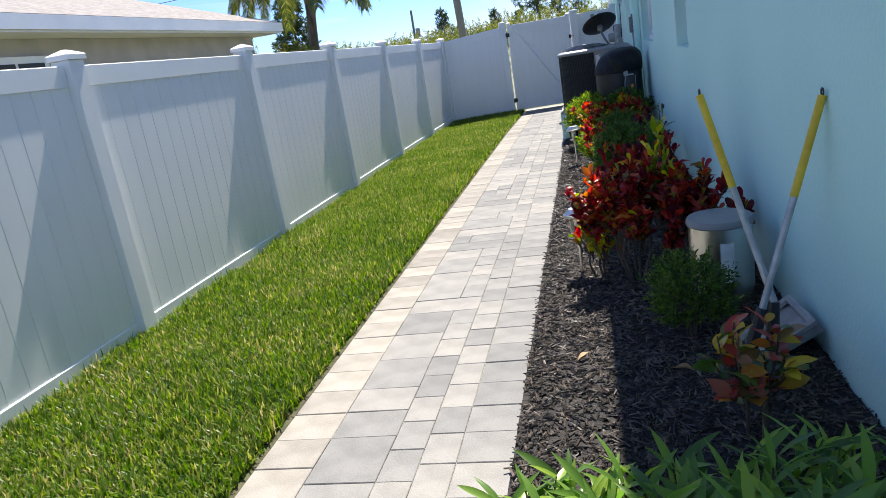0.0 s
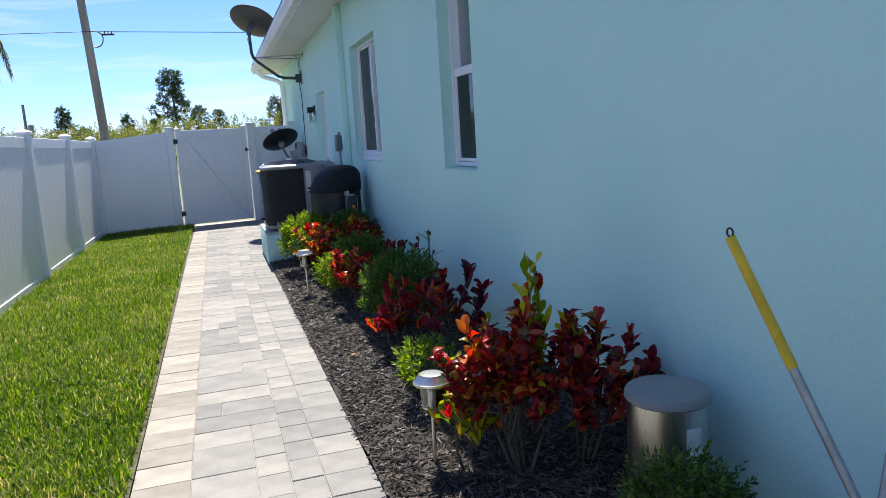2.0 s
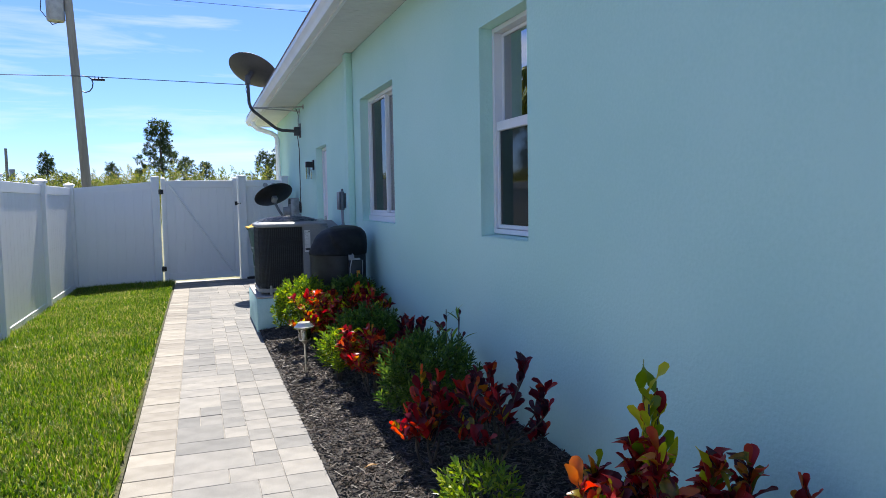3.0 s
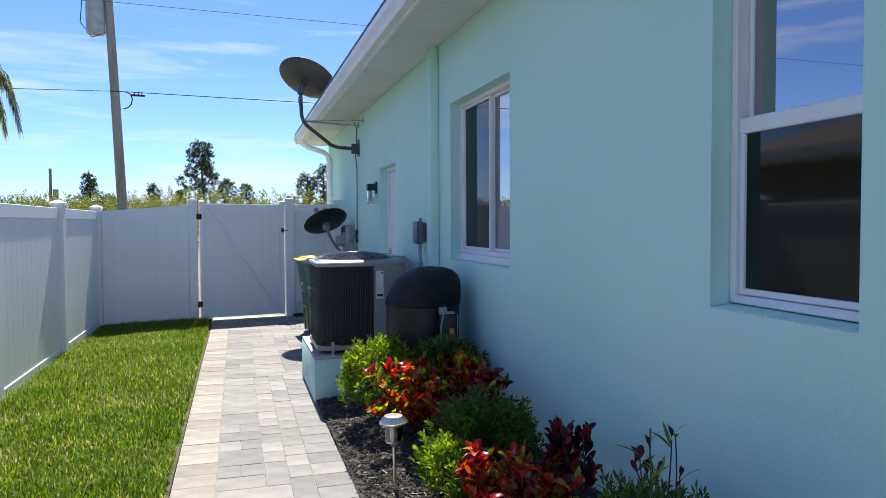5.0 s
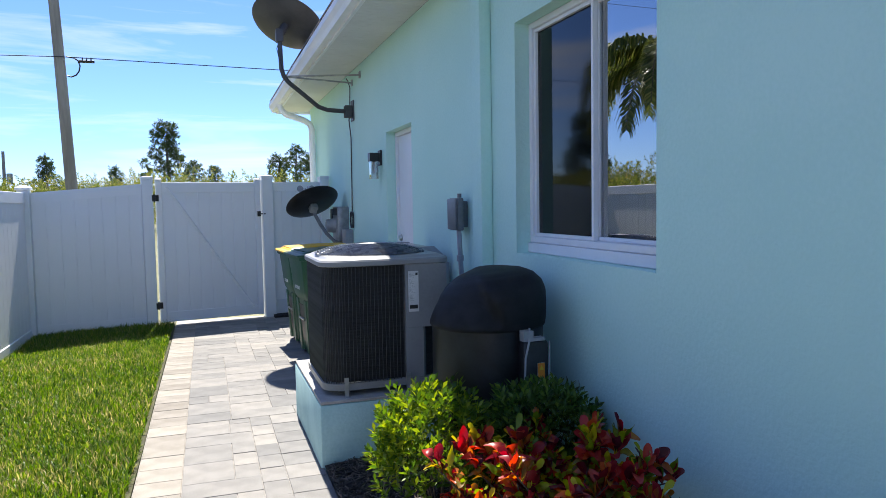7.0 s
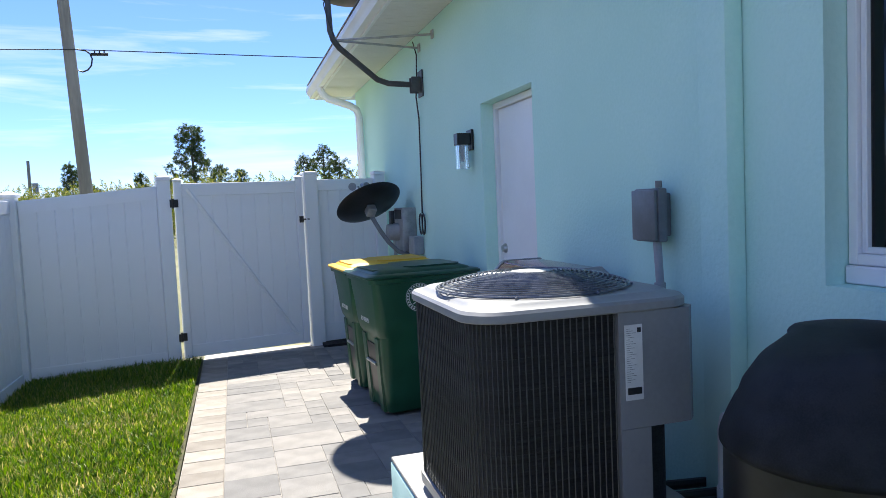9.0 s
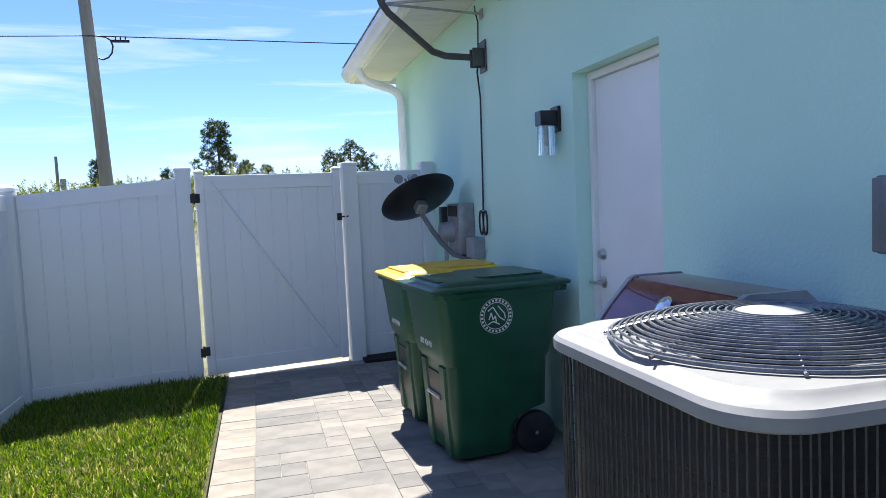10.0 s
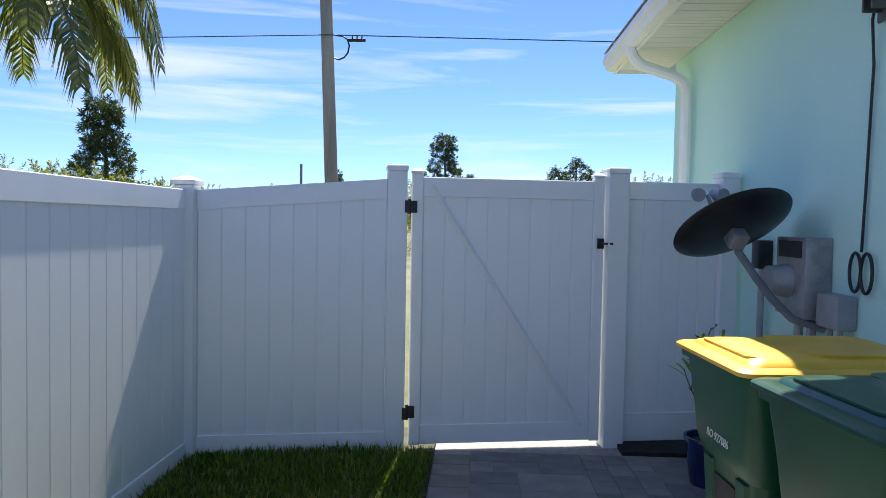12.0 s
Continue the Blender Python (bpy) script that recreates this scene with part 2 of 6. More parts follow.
M_STEM = surface("pale_stem", (0.055, 0.042, 0.03), (0.12, 0.095, 0.07), 30, 0.85, bump=0.3, grain=90, stretch=(1, 1, 0.3))


# ---- building blocks ----
def box(b, x0, x1, y0, y1, z0, z1, m=None):
    """A box into the bmesh b, by its limits, turned by m."""
    t = Matrix.Translation(((x0 + x1) / 2, (y0 + y1) / 2, (z0 + z1) / 2)) @ Matrix.Diagonal((x1 - x0, y1 - y0, z1 - z0, 1))
    return bmesh.ops.create_cube(b, size=1, matrix=(m @ t) if m else t)["verts"]


def soften(b, width, segments=2):
    bmesh.ops.bevel(b, geom=list(b.edges), offset=width, segments=segments, affect="EDGES", profile=0.5, clamp_overlap=True)


def rod(b, p, q, r0, r1=None, n=10, caps=True):
    p, q = Vector(p), Vector(q)
    r1 = r0 if r1 is None else r1
    m = Matrix.Translation((p + q) / 2) @ (q - p).to_track_quat("Z", "Y").to_matrix().to_4x4()
    bmesh.ops.create_cone(b, cap_ends=caps, segments=n, radius1=r0, radius2=r1, depth=(q - p).length, matrix=m)


def tube(b, pts, r, n=8, taper=None):
    """A bent tube along the points."""
    pts = [Vector(p) for p in pts]
    rings, side = [], None
    for i, p in enumerate(pts):
        d = (pts[min(i + 1, len(pts) - 1)] - pts[max(i - 1, 0)]).normalized()
        if side is None:
            side = d.orthogonal().normalized()
        side = (side - d * side.dot(d)).normalized()
        up = d.cross(side)
        rr = r if taper is None else r + (taper - r) * i / (len(pts) - 1)
        rings.append([b.verts.new(p + (side * math.cos(a) + up * math.sin(a)) * rr) for a in (2 * math.pi * k / n for k in range(n))])
    for a, c in zip(rings, rings[1:]):
        for k in range(n):
            b.faces.new((a[k], a[(k + 1) % n], c[(k + 1) % n], c[k]))
    b.faces.new(rings[0][::-1])
    b.faces.new(rings[-1])


def lathe(b, profile, n=24, m=None):
    """A turned shape: (radius, height) pairs from below upwards."""
    rings = []
    for r, z in profile:
        if r < 1e-5:
            rings.append([b.verts.new((0, 0, z))])
        else:
            rings.append([b.verts.new((r * math.cos(2 * math.pi * k / n), r * math.sin(2 * math.pi * k / n), z)) for k in range(n)])
    for a, c in zip(rings, rings[1:]):
        for k in range(n):
            k2 = (k + 1) % n
            if len(a) == 1 and len(c) > 1:
                b.faces.new((a[0], c[k2], c[k]))
            elif len(c) == 1 and len(a) > 1:
                b.faces.new((a[k], a[k2], c[0]))
            elif len(a) > 1:
                b.faces.new((a[k], a[k2], c[k2], c[k]))
    if m:
        bmesh.ops.transform(b, matrix=m, verts=[v for ring in rings for v in ring])


def loft(b, loops, close=True, cap=True):
    """A skin over loops of points that have the same number."""
    rings = [[b.verts.new(p) for p in loop] for loop in loops]
    n = len(rings[0])
    for a, c in zip(rings, rings[1:]):
        for k in range(n if close else n - 1):
            b.faces.new((a[k], a[(k + 1) % n], c[(k + 1) % n], c[k]))
    if cap:
        b.faces.new(rings[0][::-1])
        b.faces.new(rings[-1])


def rounded(x0, x1, y0, y1, r, z, n=5):
    """A rectangle with round corners, as a loop of points."""
    out = []
    for cx, cy, a0 in ((x1 - r, y1 - r, 0), (x0 + r, y1 - r, 90), (x0 + r, y0 + r, 180), (x1 - r, y0 + r, 270)):
        for k in range(n + 1):
            a = radians(a0 + 90 * k / n)
            out.append((cx + r * math.cos(a), cy + r * math.sin(a), z))
    return out


def mesh_of(name, b, material, smooth=35):
    bmesh.ops.recalc_face_normals(b, faces=list(b.faces))
    me = bpy.data.meshes.new(name)
    if smooth:
        for f in b.faces:
            f.smooth = True
        lim = radians(smooth)
        for e in b.edges:
            e.smooth = len(e.link_faces) == 2 and e.calc_face_angle(0) < lim
    b.to_mesh(me)
    b.free()
    for mm in (material if isinstance(material, (list, tuple)) else [material]):
        me.materials.append(mm)
    return me


def part(name, b, material, parent=None, label="", smooth=35):
    """Links a bmesh as one mesh object under a thing or a part, or at top level."""
    me = b if isinstance(b, bpy.types.Mesh) else mesh_of(name, b, material, smooth)
    ob = new(name, me)
    if parent:
        ob.parent = parent
    if label:
        ob["label"] = label
    return ob


def thing(name, m, label, category, group="", kind=""):
    ob = new(name)
    ob.empty_display_size = 0.1
    ob.matrix_world = m
    return tagged(ob, label, category, group, kind)


def bm():
    return bmesh.new()


def raw(name, verts, faces, material, smooth=False):
    me = bpy.data.meshes.new(name)
    me.from_pydata(verts, [], faces)
    me.materials.append(material)
    if smooth:
        me.polygons.foreach_set("use_smooth", [True] * len(me.polygons))
    me.update()
    return me


def lettering(name, text, size, material, parent, m, label=""):
    cu = bpy.data.curves.new(name, "FONT")
    cu.body, cu.size, cu.extrude = text, size, 0.0008
    cu.align_x = "CENTER"
    tmp = new("lettering_source", cu)
    me = bpy.data.meshes.new_from_object(tmp.evaluated_get(bpy.context.evaluated_depsgraph_get()))
    bpy.data.objects.remove(tmp)
    me.materials.clear()
    me.materials.append(material)
    ob = part(name, me, material, parent, label)
    ob.matrix_basis = m
    return ob


# ---- ground ----
def sheet(name, x0, x1, y0, y1, height, nx, ny, material, smooth=True):
    vs = [(x0 + (x1 - x0) * i / nx, y0 + (y1 - y0) * j / ny) for j in range(ny + 1) for i in range(nx + 1)]
    fs = [(j * (nx + 1) + i, j * (nx + 1) + i + 1, (j + 1) * (nx + 1) + i + 1, (j + 1) * (nx + 1) + i) for j in range(ny) for i in range(nx)]
    return new(name, raw(name, [(x, y, height(x, y)) for x, y in vs], fs, material, smooth))


def lawn_z(x, y):
    return -0.012 - 0.035 * (-2.1 - x) / 1.6 - 0.035 * min(1, max(0, (y - 13) / 3)) + 0.012 * noise.noise((x * 0.9, y * 0.9, 0))


def bed_z(x, y):
    return 0.012 + 0.085 * max(0, (x + 1.12) / 1.12) ** 0.8 + 0.02 * noise.noise((x * 3, y * 3, 5)) + 0.012 * noise.noise((x * 9, y * 9, 2))


ground = sheet("ground", -1500, 1500, -1500, 1500, lambda x, y: -0.14, 4, 4, M_GROUND)
tagged(ground, "rough sandy ground with dry weeds and grass", "ground", kind="structure")
lawn = sheet("lawn", -4.0, -2.115, -3, 16.9, lawn_z, 24, 180, M_SOIL)
tagged(lawn, "narrow strip of lawn between white fence and paving", "lawn", kind="structure")
bed = sheet("planting_bed", -1.13, -0.002, -3, 10.56, bed_z, 24, 240, M_MULCH)
tagged(bed, "dark mulch planting bed along the house wall", "planting bed", kind="structure")
def pave_z(y):
    return -0.05 * max(0.0, (y - 12.5) / 3.9)


base = part("pavement_base", (lambda b: (box(b, -2.108, -1.128, -3, 12.5, -0.1, -0.006), box(b, -1.128, -0.002, 10.57, 12.5, -0.1, -0.006), loft(b, [[(x, y, z) for x, z in ((-2.108, -0.12), (-0.002, -0.12), (-0.002, pave_z(y) - 0.006), (-2.108, pave_z(y) - 0.006))] for y in (12.5, 16.75)]), b)[-1])(bm()), M_SAND, smooth=0)
tagged(base, "sand bed filling the joints under the pavers", "paving base", kind="structure")


b = bm()
box(b, -0.86, -0.003, 16.42, 16.748, -0.07, -0.028)
tagged(part("soil_strip", b, M_MULCH), "bare dark soil strip under the fence", "soil", kind="structure")

# ---- house ----
WALL_T = 0.25
OPENINGS = [(6.40, 7.075, 1.138, 2.436), (9.14, 10.475, 1.155, 2.46), (12.62, 13.51, 0.0, 2.15)]


def wall_mesh(y0, y1, z0, z1, holes, x_face, thick):
    """A wall along y with its face at x_face, and openings cut through it."""
    ys = sorted({y0, y1, *(v for h in holes for v in h[:2])})
    zs = sorted({z0, z1, *(v for h in holes for v in h[2:] if z0 < v < z1)})
    b = bm()
    for ya, yb in zip(ys, ys[1:]):
        for za, zb in zip(zs, zs[1:]):
            if any(h[0] <= ya and yb <= h[1] and h[2] <= za and zb <= h[3] for h in holes):
                continue
            box(b, x_face, x_face + thick, ya, yb, za, zb)
    bmesh.ops.remove_doubles(b, verts=list(b.verts), dist=1e-5)
    seen = {}
    for f in list(b.faces):
        key = tuple(sorted(v.index for v in f.verts)) if b.verts.index_update() is None else 0
        seen.setdefault(key, []).append(f)
    bmesh.ops.delete(b, geom=[f for fs in seen.values() if len(fs) > 1 for f in fs], context="FACES")
    return b


wall = part("wall_west", wall_mesh(-4, 18.55, -0.1, 3.02, OPENINGS, 0.0, WALL_T), M_STUCCO, smooth=0)
tagged(wall, "pale aqua stucco house wall in shade", "wall", kind="structure")
for nm, lim in (("wall_north", (WALL_T, 9.0, 18.3, 18.55)), ("wall_south", (WALL_T, 9.0, -4.0, -3.75)), ("wall_east", (9.0, 9.25, -4.0, 18.55))):
    b = bm()
    box(b, *lim, -0.1, 3.02)
    tagged(part(nm, b, M_STUCCO, smooth=0), "pale aqua stucco house wall", "wall", kind="structure")
b = bm()
box(b, -0.078, -0.002, 10.82, 10.975, -0.1, 3.018)
soften(b, 0.008)
tagged(part("wall_pilaster", b, M_STUCCO), "narrow raised stucco band on the aqua wall", "pilaster", kind="structure")
# room surfaces, all in the darkened tone that makes the inside dim
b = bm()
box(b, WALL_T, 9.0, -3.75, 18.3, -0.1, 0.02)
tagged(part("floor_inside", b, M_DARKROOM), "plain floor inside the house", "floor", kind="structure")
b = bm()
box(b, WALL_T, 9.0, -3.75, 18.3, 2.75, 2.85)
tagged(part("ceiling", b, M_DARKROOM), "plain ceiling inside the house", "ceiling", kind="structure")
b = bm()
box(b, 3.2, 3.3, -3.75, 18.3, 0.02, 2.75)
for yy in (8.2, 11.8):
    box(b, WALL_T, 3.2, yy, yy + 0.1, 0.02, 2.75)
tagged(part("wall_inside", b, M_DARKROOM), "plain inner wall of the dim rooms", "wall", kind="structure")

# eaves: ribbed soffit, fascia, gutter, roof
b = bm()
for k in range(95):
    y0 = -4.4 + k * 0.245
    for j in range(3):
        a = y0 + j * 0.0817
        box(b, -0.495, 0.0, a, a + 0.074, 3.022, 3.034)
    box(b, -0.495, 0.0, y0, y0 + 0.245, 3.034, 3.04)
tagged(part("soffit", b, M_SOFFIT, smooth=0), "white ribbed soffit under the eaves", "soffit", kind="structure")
b = bm()
box(b, -0.52, -0.495, -4.4, 18.9, 2.985, 3.19)
box(b, -0.495, 4.4, 18.88, 18.9, 2.985, 3.19)
tagged(part("trim_fascia", b, M_WHITE, smooth=0), "white fascia board along the eaves", "fascia", kind="structure")
b = bm()
loops = []
for y in (-4.4, 18.91):
    loops.append([(x + 0.072, y, z - 0.045) for x, z in ((-0.588, 3.05), (-0.655, 3.05), (-0.672, 3.09), (-0.70, 3.13), (-0.70, 3.185), (-0.69, 3.185), (-0.688, 3.137), (-0.662, 3.095), (-0.648, 3.062), (-0.588, 3.062))])
loft(b, loops)
gutter = thing("rain_gutter", pose(0, 0, 0), "white metal rain gutter with a downspout at the house corner", "gutter")
part("trough", b, M_WHITE, gutter, smooth=0)
b = bm()
tube(b, [(-0.555, 17.95, 3.06), (-0.55, 17.95, 2.985), (-0.525, 17.95, 2.92), (-0.46, 17.95, 2.86), (-0.19, 17.95, 2.775), (-0.10, 17.95, 2.72), (-0.07, 17.95, 2.63), (-0.07, 17.95, 0.05)], 0.048, 10)
part("downspout", b, M_WHITE, gutter)
b = bm()
loft(b, [[(-0.61, -4.5, 3.20), (4.5, -4.5, 4.95), (9.9, -4.5, 3.20), (9.9, -4.5, 3.16), (4.5, -4.5, 4.91), (-0.61, -4.5, 3.188)],
         [(-0.61, 18.95, 3.20), (4.5, 14.0, 4.95), (9.9, 18.95, 3.20), (9.9, 18.95, 3.16), (4.5, 14.0, 4.91), (-0.61, 18.95, 3.188)]])
tagged(part("roof", b, M_ROOF, smooth=0), "low grey-brown shingle roof", "roof", kind="structure")
b = bm()
b.faces.new([b.verts.new(p) for p in ((-0.61, 18.95, 3.20), (9.9, 18.95, 3.20), (4.5, 14.0, 4.95))])
tagged(part("roof_hip", b, M_ROOF, smooth=0), "low grey-brown shingle hip end", "roof", kind="structure")


# ---- windows ----
def bar(b, y0, y1, z0, z1, x0, x1):
    box(b, x0, x1, y0, y1, z0, z1)


def pane(name, parent, y0, y1, z0, z1, x, material):
    b = bm()
    box(b, x, x + 0.006, y0, y1, z0, z1)
    ob = part(name, b, material, parent, smooth=0)
    if material is M_GLASS:
        ob.visible_shadow = False
    return ob


def frame_bars(name, parent, y0, y1, z0, z1, w, x0, x1):
    b = bm()
    bar(b, y0, y0 + w, z0, z1, x0, x1)
    bar(b, y1 - w, y1, z0, z1, x0, x1)
    bar(b, y0 + w, y1 - w, z1 - w, z1, x0, x1)
    bar(b, y0 + w, y1 - w, z0, z0 + w, x0, x1)
    soften(b, 0.003, 1)
    return part(name, b, M_WHITE, parent)


# the tall hung window: dark screen below, open glass above
wy0, wy1, wz0, wz1 = 6.40, 7.075, 1.138, 2.436
win_a = thing("window_1", pose(0, 0, 0), "white vinyl hung window with a dark insect screen below", "window", kind="structure")
frame_bars("window_frame", win_a, wy0 + 0.003, wy1 - 0.003, wz0 + 0.018, wz1 - 0.003, 0.03, 0.085, 0.16)
b = bm()
box(b, 0.004, 0.16, wy0 + 0.003, wy1 - 0.003, wz0 + 0.001, wz0 + 0.016)
for v in b.verts:
    if v.co.x < 0.05 and v.co.z > wz0 + 0.01:
        v.co.z = wz0 + 0.004
part("window_sill", b, M_STUCCO, win_a, "sloped aqua stucco sill", smooth=0)
frame_bars("lower_sash", win_a, wy0 + 0.036, wy1 - 0.036, wz0 + 0.051, 1.855, 0.024, 0.10, 0.132)
b = bm()
box(b, 0.096, 0.135, wy0 + 0.036, wy1 - 0.036, 1.797, 1.856)
soften(b, 0.004, 1)
part("meeting_rail", b, M_WHITE, win_a)
frame_bars("upper_sash", win_a, wy0 + 0.036, wy1 - 0.036, 1.815, wz1 - 0.036, 0.02, 0.137, 0.158)
pane("screen", win_a, wy0 + 0.061, wy1 - 0.061, wz0 + 0.076, 1.795, 0.112, M_SCREENED)
pane("pane", win_a, wy0 + 0.057, wy1 - 0.057, 1.84, wz1 - 0.057, 0.146, M_GLASS)

# the wide sliding window
wy0, wy1, wz0, wz1 = 9.14, 10.475, 1.155, 2.46
win_b = thing("window_2", pose(0, 0, 0), "white vinyl sliding window with a screened half and drawn blinds", "window", kind="structure")
frame_bars("window_frame", win_b, wy0 + 0.003, wy1 - 0.003, wz0 + 0.06, wz1 - 0.003, 0.034, 0.085, 0.16)
b = bm()
box(b, 0.07, 0.16, wy0 + 0.003, wy1 - 0.003, wz0 + 0.002, wz0 + 0.058)
soften(b, 0.005, 1)
part("window_sill", b, M_WHITE, win_b)
mid = 9.80
frame_bars("sliding_sash", win_b, mid - 0.01, wy1 - 0.038, wz0 + 0.095, wz1 - 0.038, 0.02, 0.10, 0.13)
frame_bars("fixed_sash", win_b, wy0 + 0.038, mid + 0.012, wz0 + 0.095, wz1 - 0.038, 0.02, 0.131, 0.155)
pane("screen_pane", win_b, mid + 0.01, wy1 - 0.058, wz0 + 0.115, wz1 - 0.058, 0.118, M_SCREENED)
pane("pane", win_b, wy0 + 0.058, mid - 0.008, wz0 + 0.115, wz1 - 0.058, 0.142, M_GLASS)
blind = thing("window_blind", pose(0.24, 9.5, 2.42), "pale horizontal slat blind hanging inside the window", "blind")
b = bm()
for k in range(44):
    z = -0.03 - k * 0.026
    box(b, -0.0125, 0.0125, -0.33, 0.28, -0.0012, 0.0012, pose(0, 0, z, 0, 38, 0))
tagged(part("slats", b, M_BLIND, blind, smooth=0), kind="stuff")
b = bm()
box(b, -0.02, 0.02, -0.34, 0.29, -0.02, 0.015)
part("head_rail", b, M_BLIND, blind)
curtain = thing("curtain", pose(0.34, 10.1, 1.0), "grey curtain hanging inside the window", "curtain")
vs, fs = [], []
for i in range(61):
    y = -0.3 + i * 0.01
    x = 0.025 * math.sin(i * 0.62) + 0.012 * math.sin(i * 1.7)
    vs += [(x, y, 0.0), (x * 0.7, y, 1.5)]
    if i:
        fs.append((2 * i - 2, 2 * i, 2 * i + 1, 2 * i - 1))
part("cloth", raw("cloth", vs, fs, M_CURTAIN, True), None, curtain).modifiers.new("thick", "SOLIDIFY").thickness = 0.004

# ---- side door ----
door = thing("door_1", pose(0, 0, 0), "plain white side door, closed, with a satin knob and deadbolt", "door", kind="structure")
b = bm()
for y0, y1, z0, z1 in ((12.623, 12.665, 0.0, 2.147), (13.465, 13.507, 0.0, 2.147), (12.665, 13.465, 2.105, 2.147)):
    box(b, 0.09, 0.20, y0, y1, z0, z1)
soften(b, 0.003, 1)
part("door_frame", b, M_WHITE, door)
b = bm()
box(b, 0.115, 0.155, 12.668, 13.462, 0.03, 2.102)
soften(b, 0.003, 1)
part("door_leaf", b, M_WHITE, door)
b = bm()
box(b, 0.02, 0.22, 12.623, 13.507, 0.0, 0.026)
part("threshold", b, M_GALV, door)
turn = pose(0.115, 13.415, 1.12, 0, -90, 0)
b = bm()
lathe(b, [(0.0, -0.001), (0.034, -0.001), (0.034, 0.008), (0.026, 0.02), (0.024, 0.028), (0.0, 0.03)], 20, turn)
part("deadbolt", b, M_STEEL, door)
b = bm()
lathe(b, [(0.0, -0.001), (0.034, -0.001), (0.034, 0.008), (0.014, 0.014), (0.014, 0.04), (0.0, 0.041)], 20, pose(0.115, 13.415, 0.96, 0, -90, 0))
tube(b, [(0.072, 13.415, 0.96), (0.066, 13.40, 0.96), (0.062, 13.44, 0.958), (0.066, 13.49, 0.955)], 0.010, 8)
part("door_handle", b, M_STEEL, door)


# ---- fence and gate ----
def post(parent, x, y, top, m=None, w=0.064, lip=0.014, peak=0.062):
    b = bm()
    box(b, x - w, x + w, y - w, y + w, -0.12, top, m)
    soften(b, 0.004, 1)
    p = part("post", b, M_VINYL, parent)
    b = bm()
    c = w + lip
    box(b, x - c, x + c, y - c, y + c, top + 0.001, top + 0.028, m)
    mm = m or Matrix()
    loft(b, [[mm @ Vector((x + sx * k, y + sy * k, z)) for sx, sy in ((-1, -1), (1, -1), (1, 1), (-1, 1))] for k, z in ((c, top + 0.0285), (c * 0.92, top + 0.036), (0.012, top + peak))])
    part("post_cap", b, M_VINYL, p)


def slat_mesh(w, h, t=0.022):
    b = bm()
    c = 0.0045
    loft(b, [[(-t / 2, -w / 2 + c, z), (-t / 2, w / 2 - c, z), (-t / 2 + c, w / 2, z), (t / 2 - c, w / 2, z), (t / 2, w / 2 - c, z), (t / 2, -w / 2 + c, z), (t / 2 - c, -w / 2, z), (-t / 2 + c, -w / 2, z)] for z in (0, h)])
    return mesh_of("slat", b, M_VINYL, 0)


def rails(parent, x, y0, y1, z0, z1, low=0.125, high=0.125, w=0.021):
    for nm, a, c in (("bottom_rail", z0, z0 + low), ("top_rail", z1 - high, z1)):
        b = bm()
        box(b, x - w, x + w, y0, y1, a, c)
        soften(b, 0.004, 1)
        part(nm, b, M_VINYL, parent)


FX = -3.70
POSTS = [-4.6, -2.3, 0.0, 2.27, 4.54, 6.82, 9.08, 11.42, 13.82, 16.14]
fence = thing("privacy_fence", pose(0, 0, 0), "tall white vinyl privacy fence with capped posts beside the lawn", "fence")
SLAT = slat_mesh(0.1535, 1.46)
for y in POSTS:
    post(fence, FX, y, 1.685)
for y0, y1 in zip(POSTS, POSTS[1:]):
    rails(fence, FX, y0 + 0.065, y1 - 0.065, -0.06, 1.655, 0.11)
    n = 14
    for k in range(n):
        s = part("slat", SLAT, None, fence)
        w = (y1 - y0 - 0.13) / n
        s.matrix_basis = pose(FX, y0 + 0.065 + (k + 0.5) * w, 0.03) @ Matrix.Diagonal((1, w / 0.1535, 1.055, 1))

# the cross run with the gate, a little askew to the house
END = pose(-3.70, 16.14, 0, 0, 0, math.degrees(math.atan2(0.67, 3.66)) - 90)
cross = thing("cross_fence", END, "white vinyl fence run across the yard beside the gate", "fence")
# local y runs along the fence towards the house, local x towards the yard
L1, L4 = 1.335, 2.845
post(cross, 0, L1, 1.81, None, 0.064, 0.005, 0.045)
post(cross, 0, L4, 1.83, None, 0.072, 0.005, 0.045)
post(cross, 0, 3.66, 1.82, None, 0.064, 0.005, 0.045)
for nm, z in (("bottom_rail", -0.05), ("top_rail", 1.53)):
    b = bm()
    loft(b, [[(sx * 0.021, y, z + dz + k * (y - 0.066) / 1.2) for sx, dz in ((-1, 0), (1, 0), (1, 0.125), (-1, 0.125))] for y, k in ((0.066, 0.0), (L1 - 0.066, 0.10 if z > 1 else 0.0))])
    part(nm, b, M_VINYL, cross, smooth=0)
for k in range(8):
    s = part("slat", SLAT, None, cross)
    w = (L1 - 0.132) / 8
    yy = 0.066 + (k + 0.5) * w
    s.matrix_basis = pose(0, yy, 0.05) @ Matrix.Diagonal((1, w / 0.1535, 1.04 + 0.06 * k / 8, 1))
rails(cross, 0, L4 + 0.074, 3.66 - 0.066, -0.03, 1.78, 0.20)
for k in range(5):
    s = part("slat", SLAT, None, cross)
    w = (3.66 - L4 - 0.132) / 5
    s.matrix_basis = pose(0, L4 + 0.066 + (k + 0.5) * w, 0.165) @ Matrix.Diagonal((1, w / 0.1535, 1.02, 1))

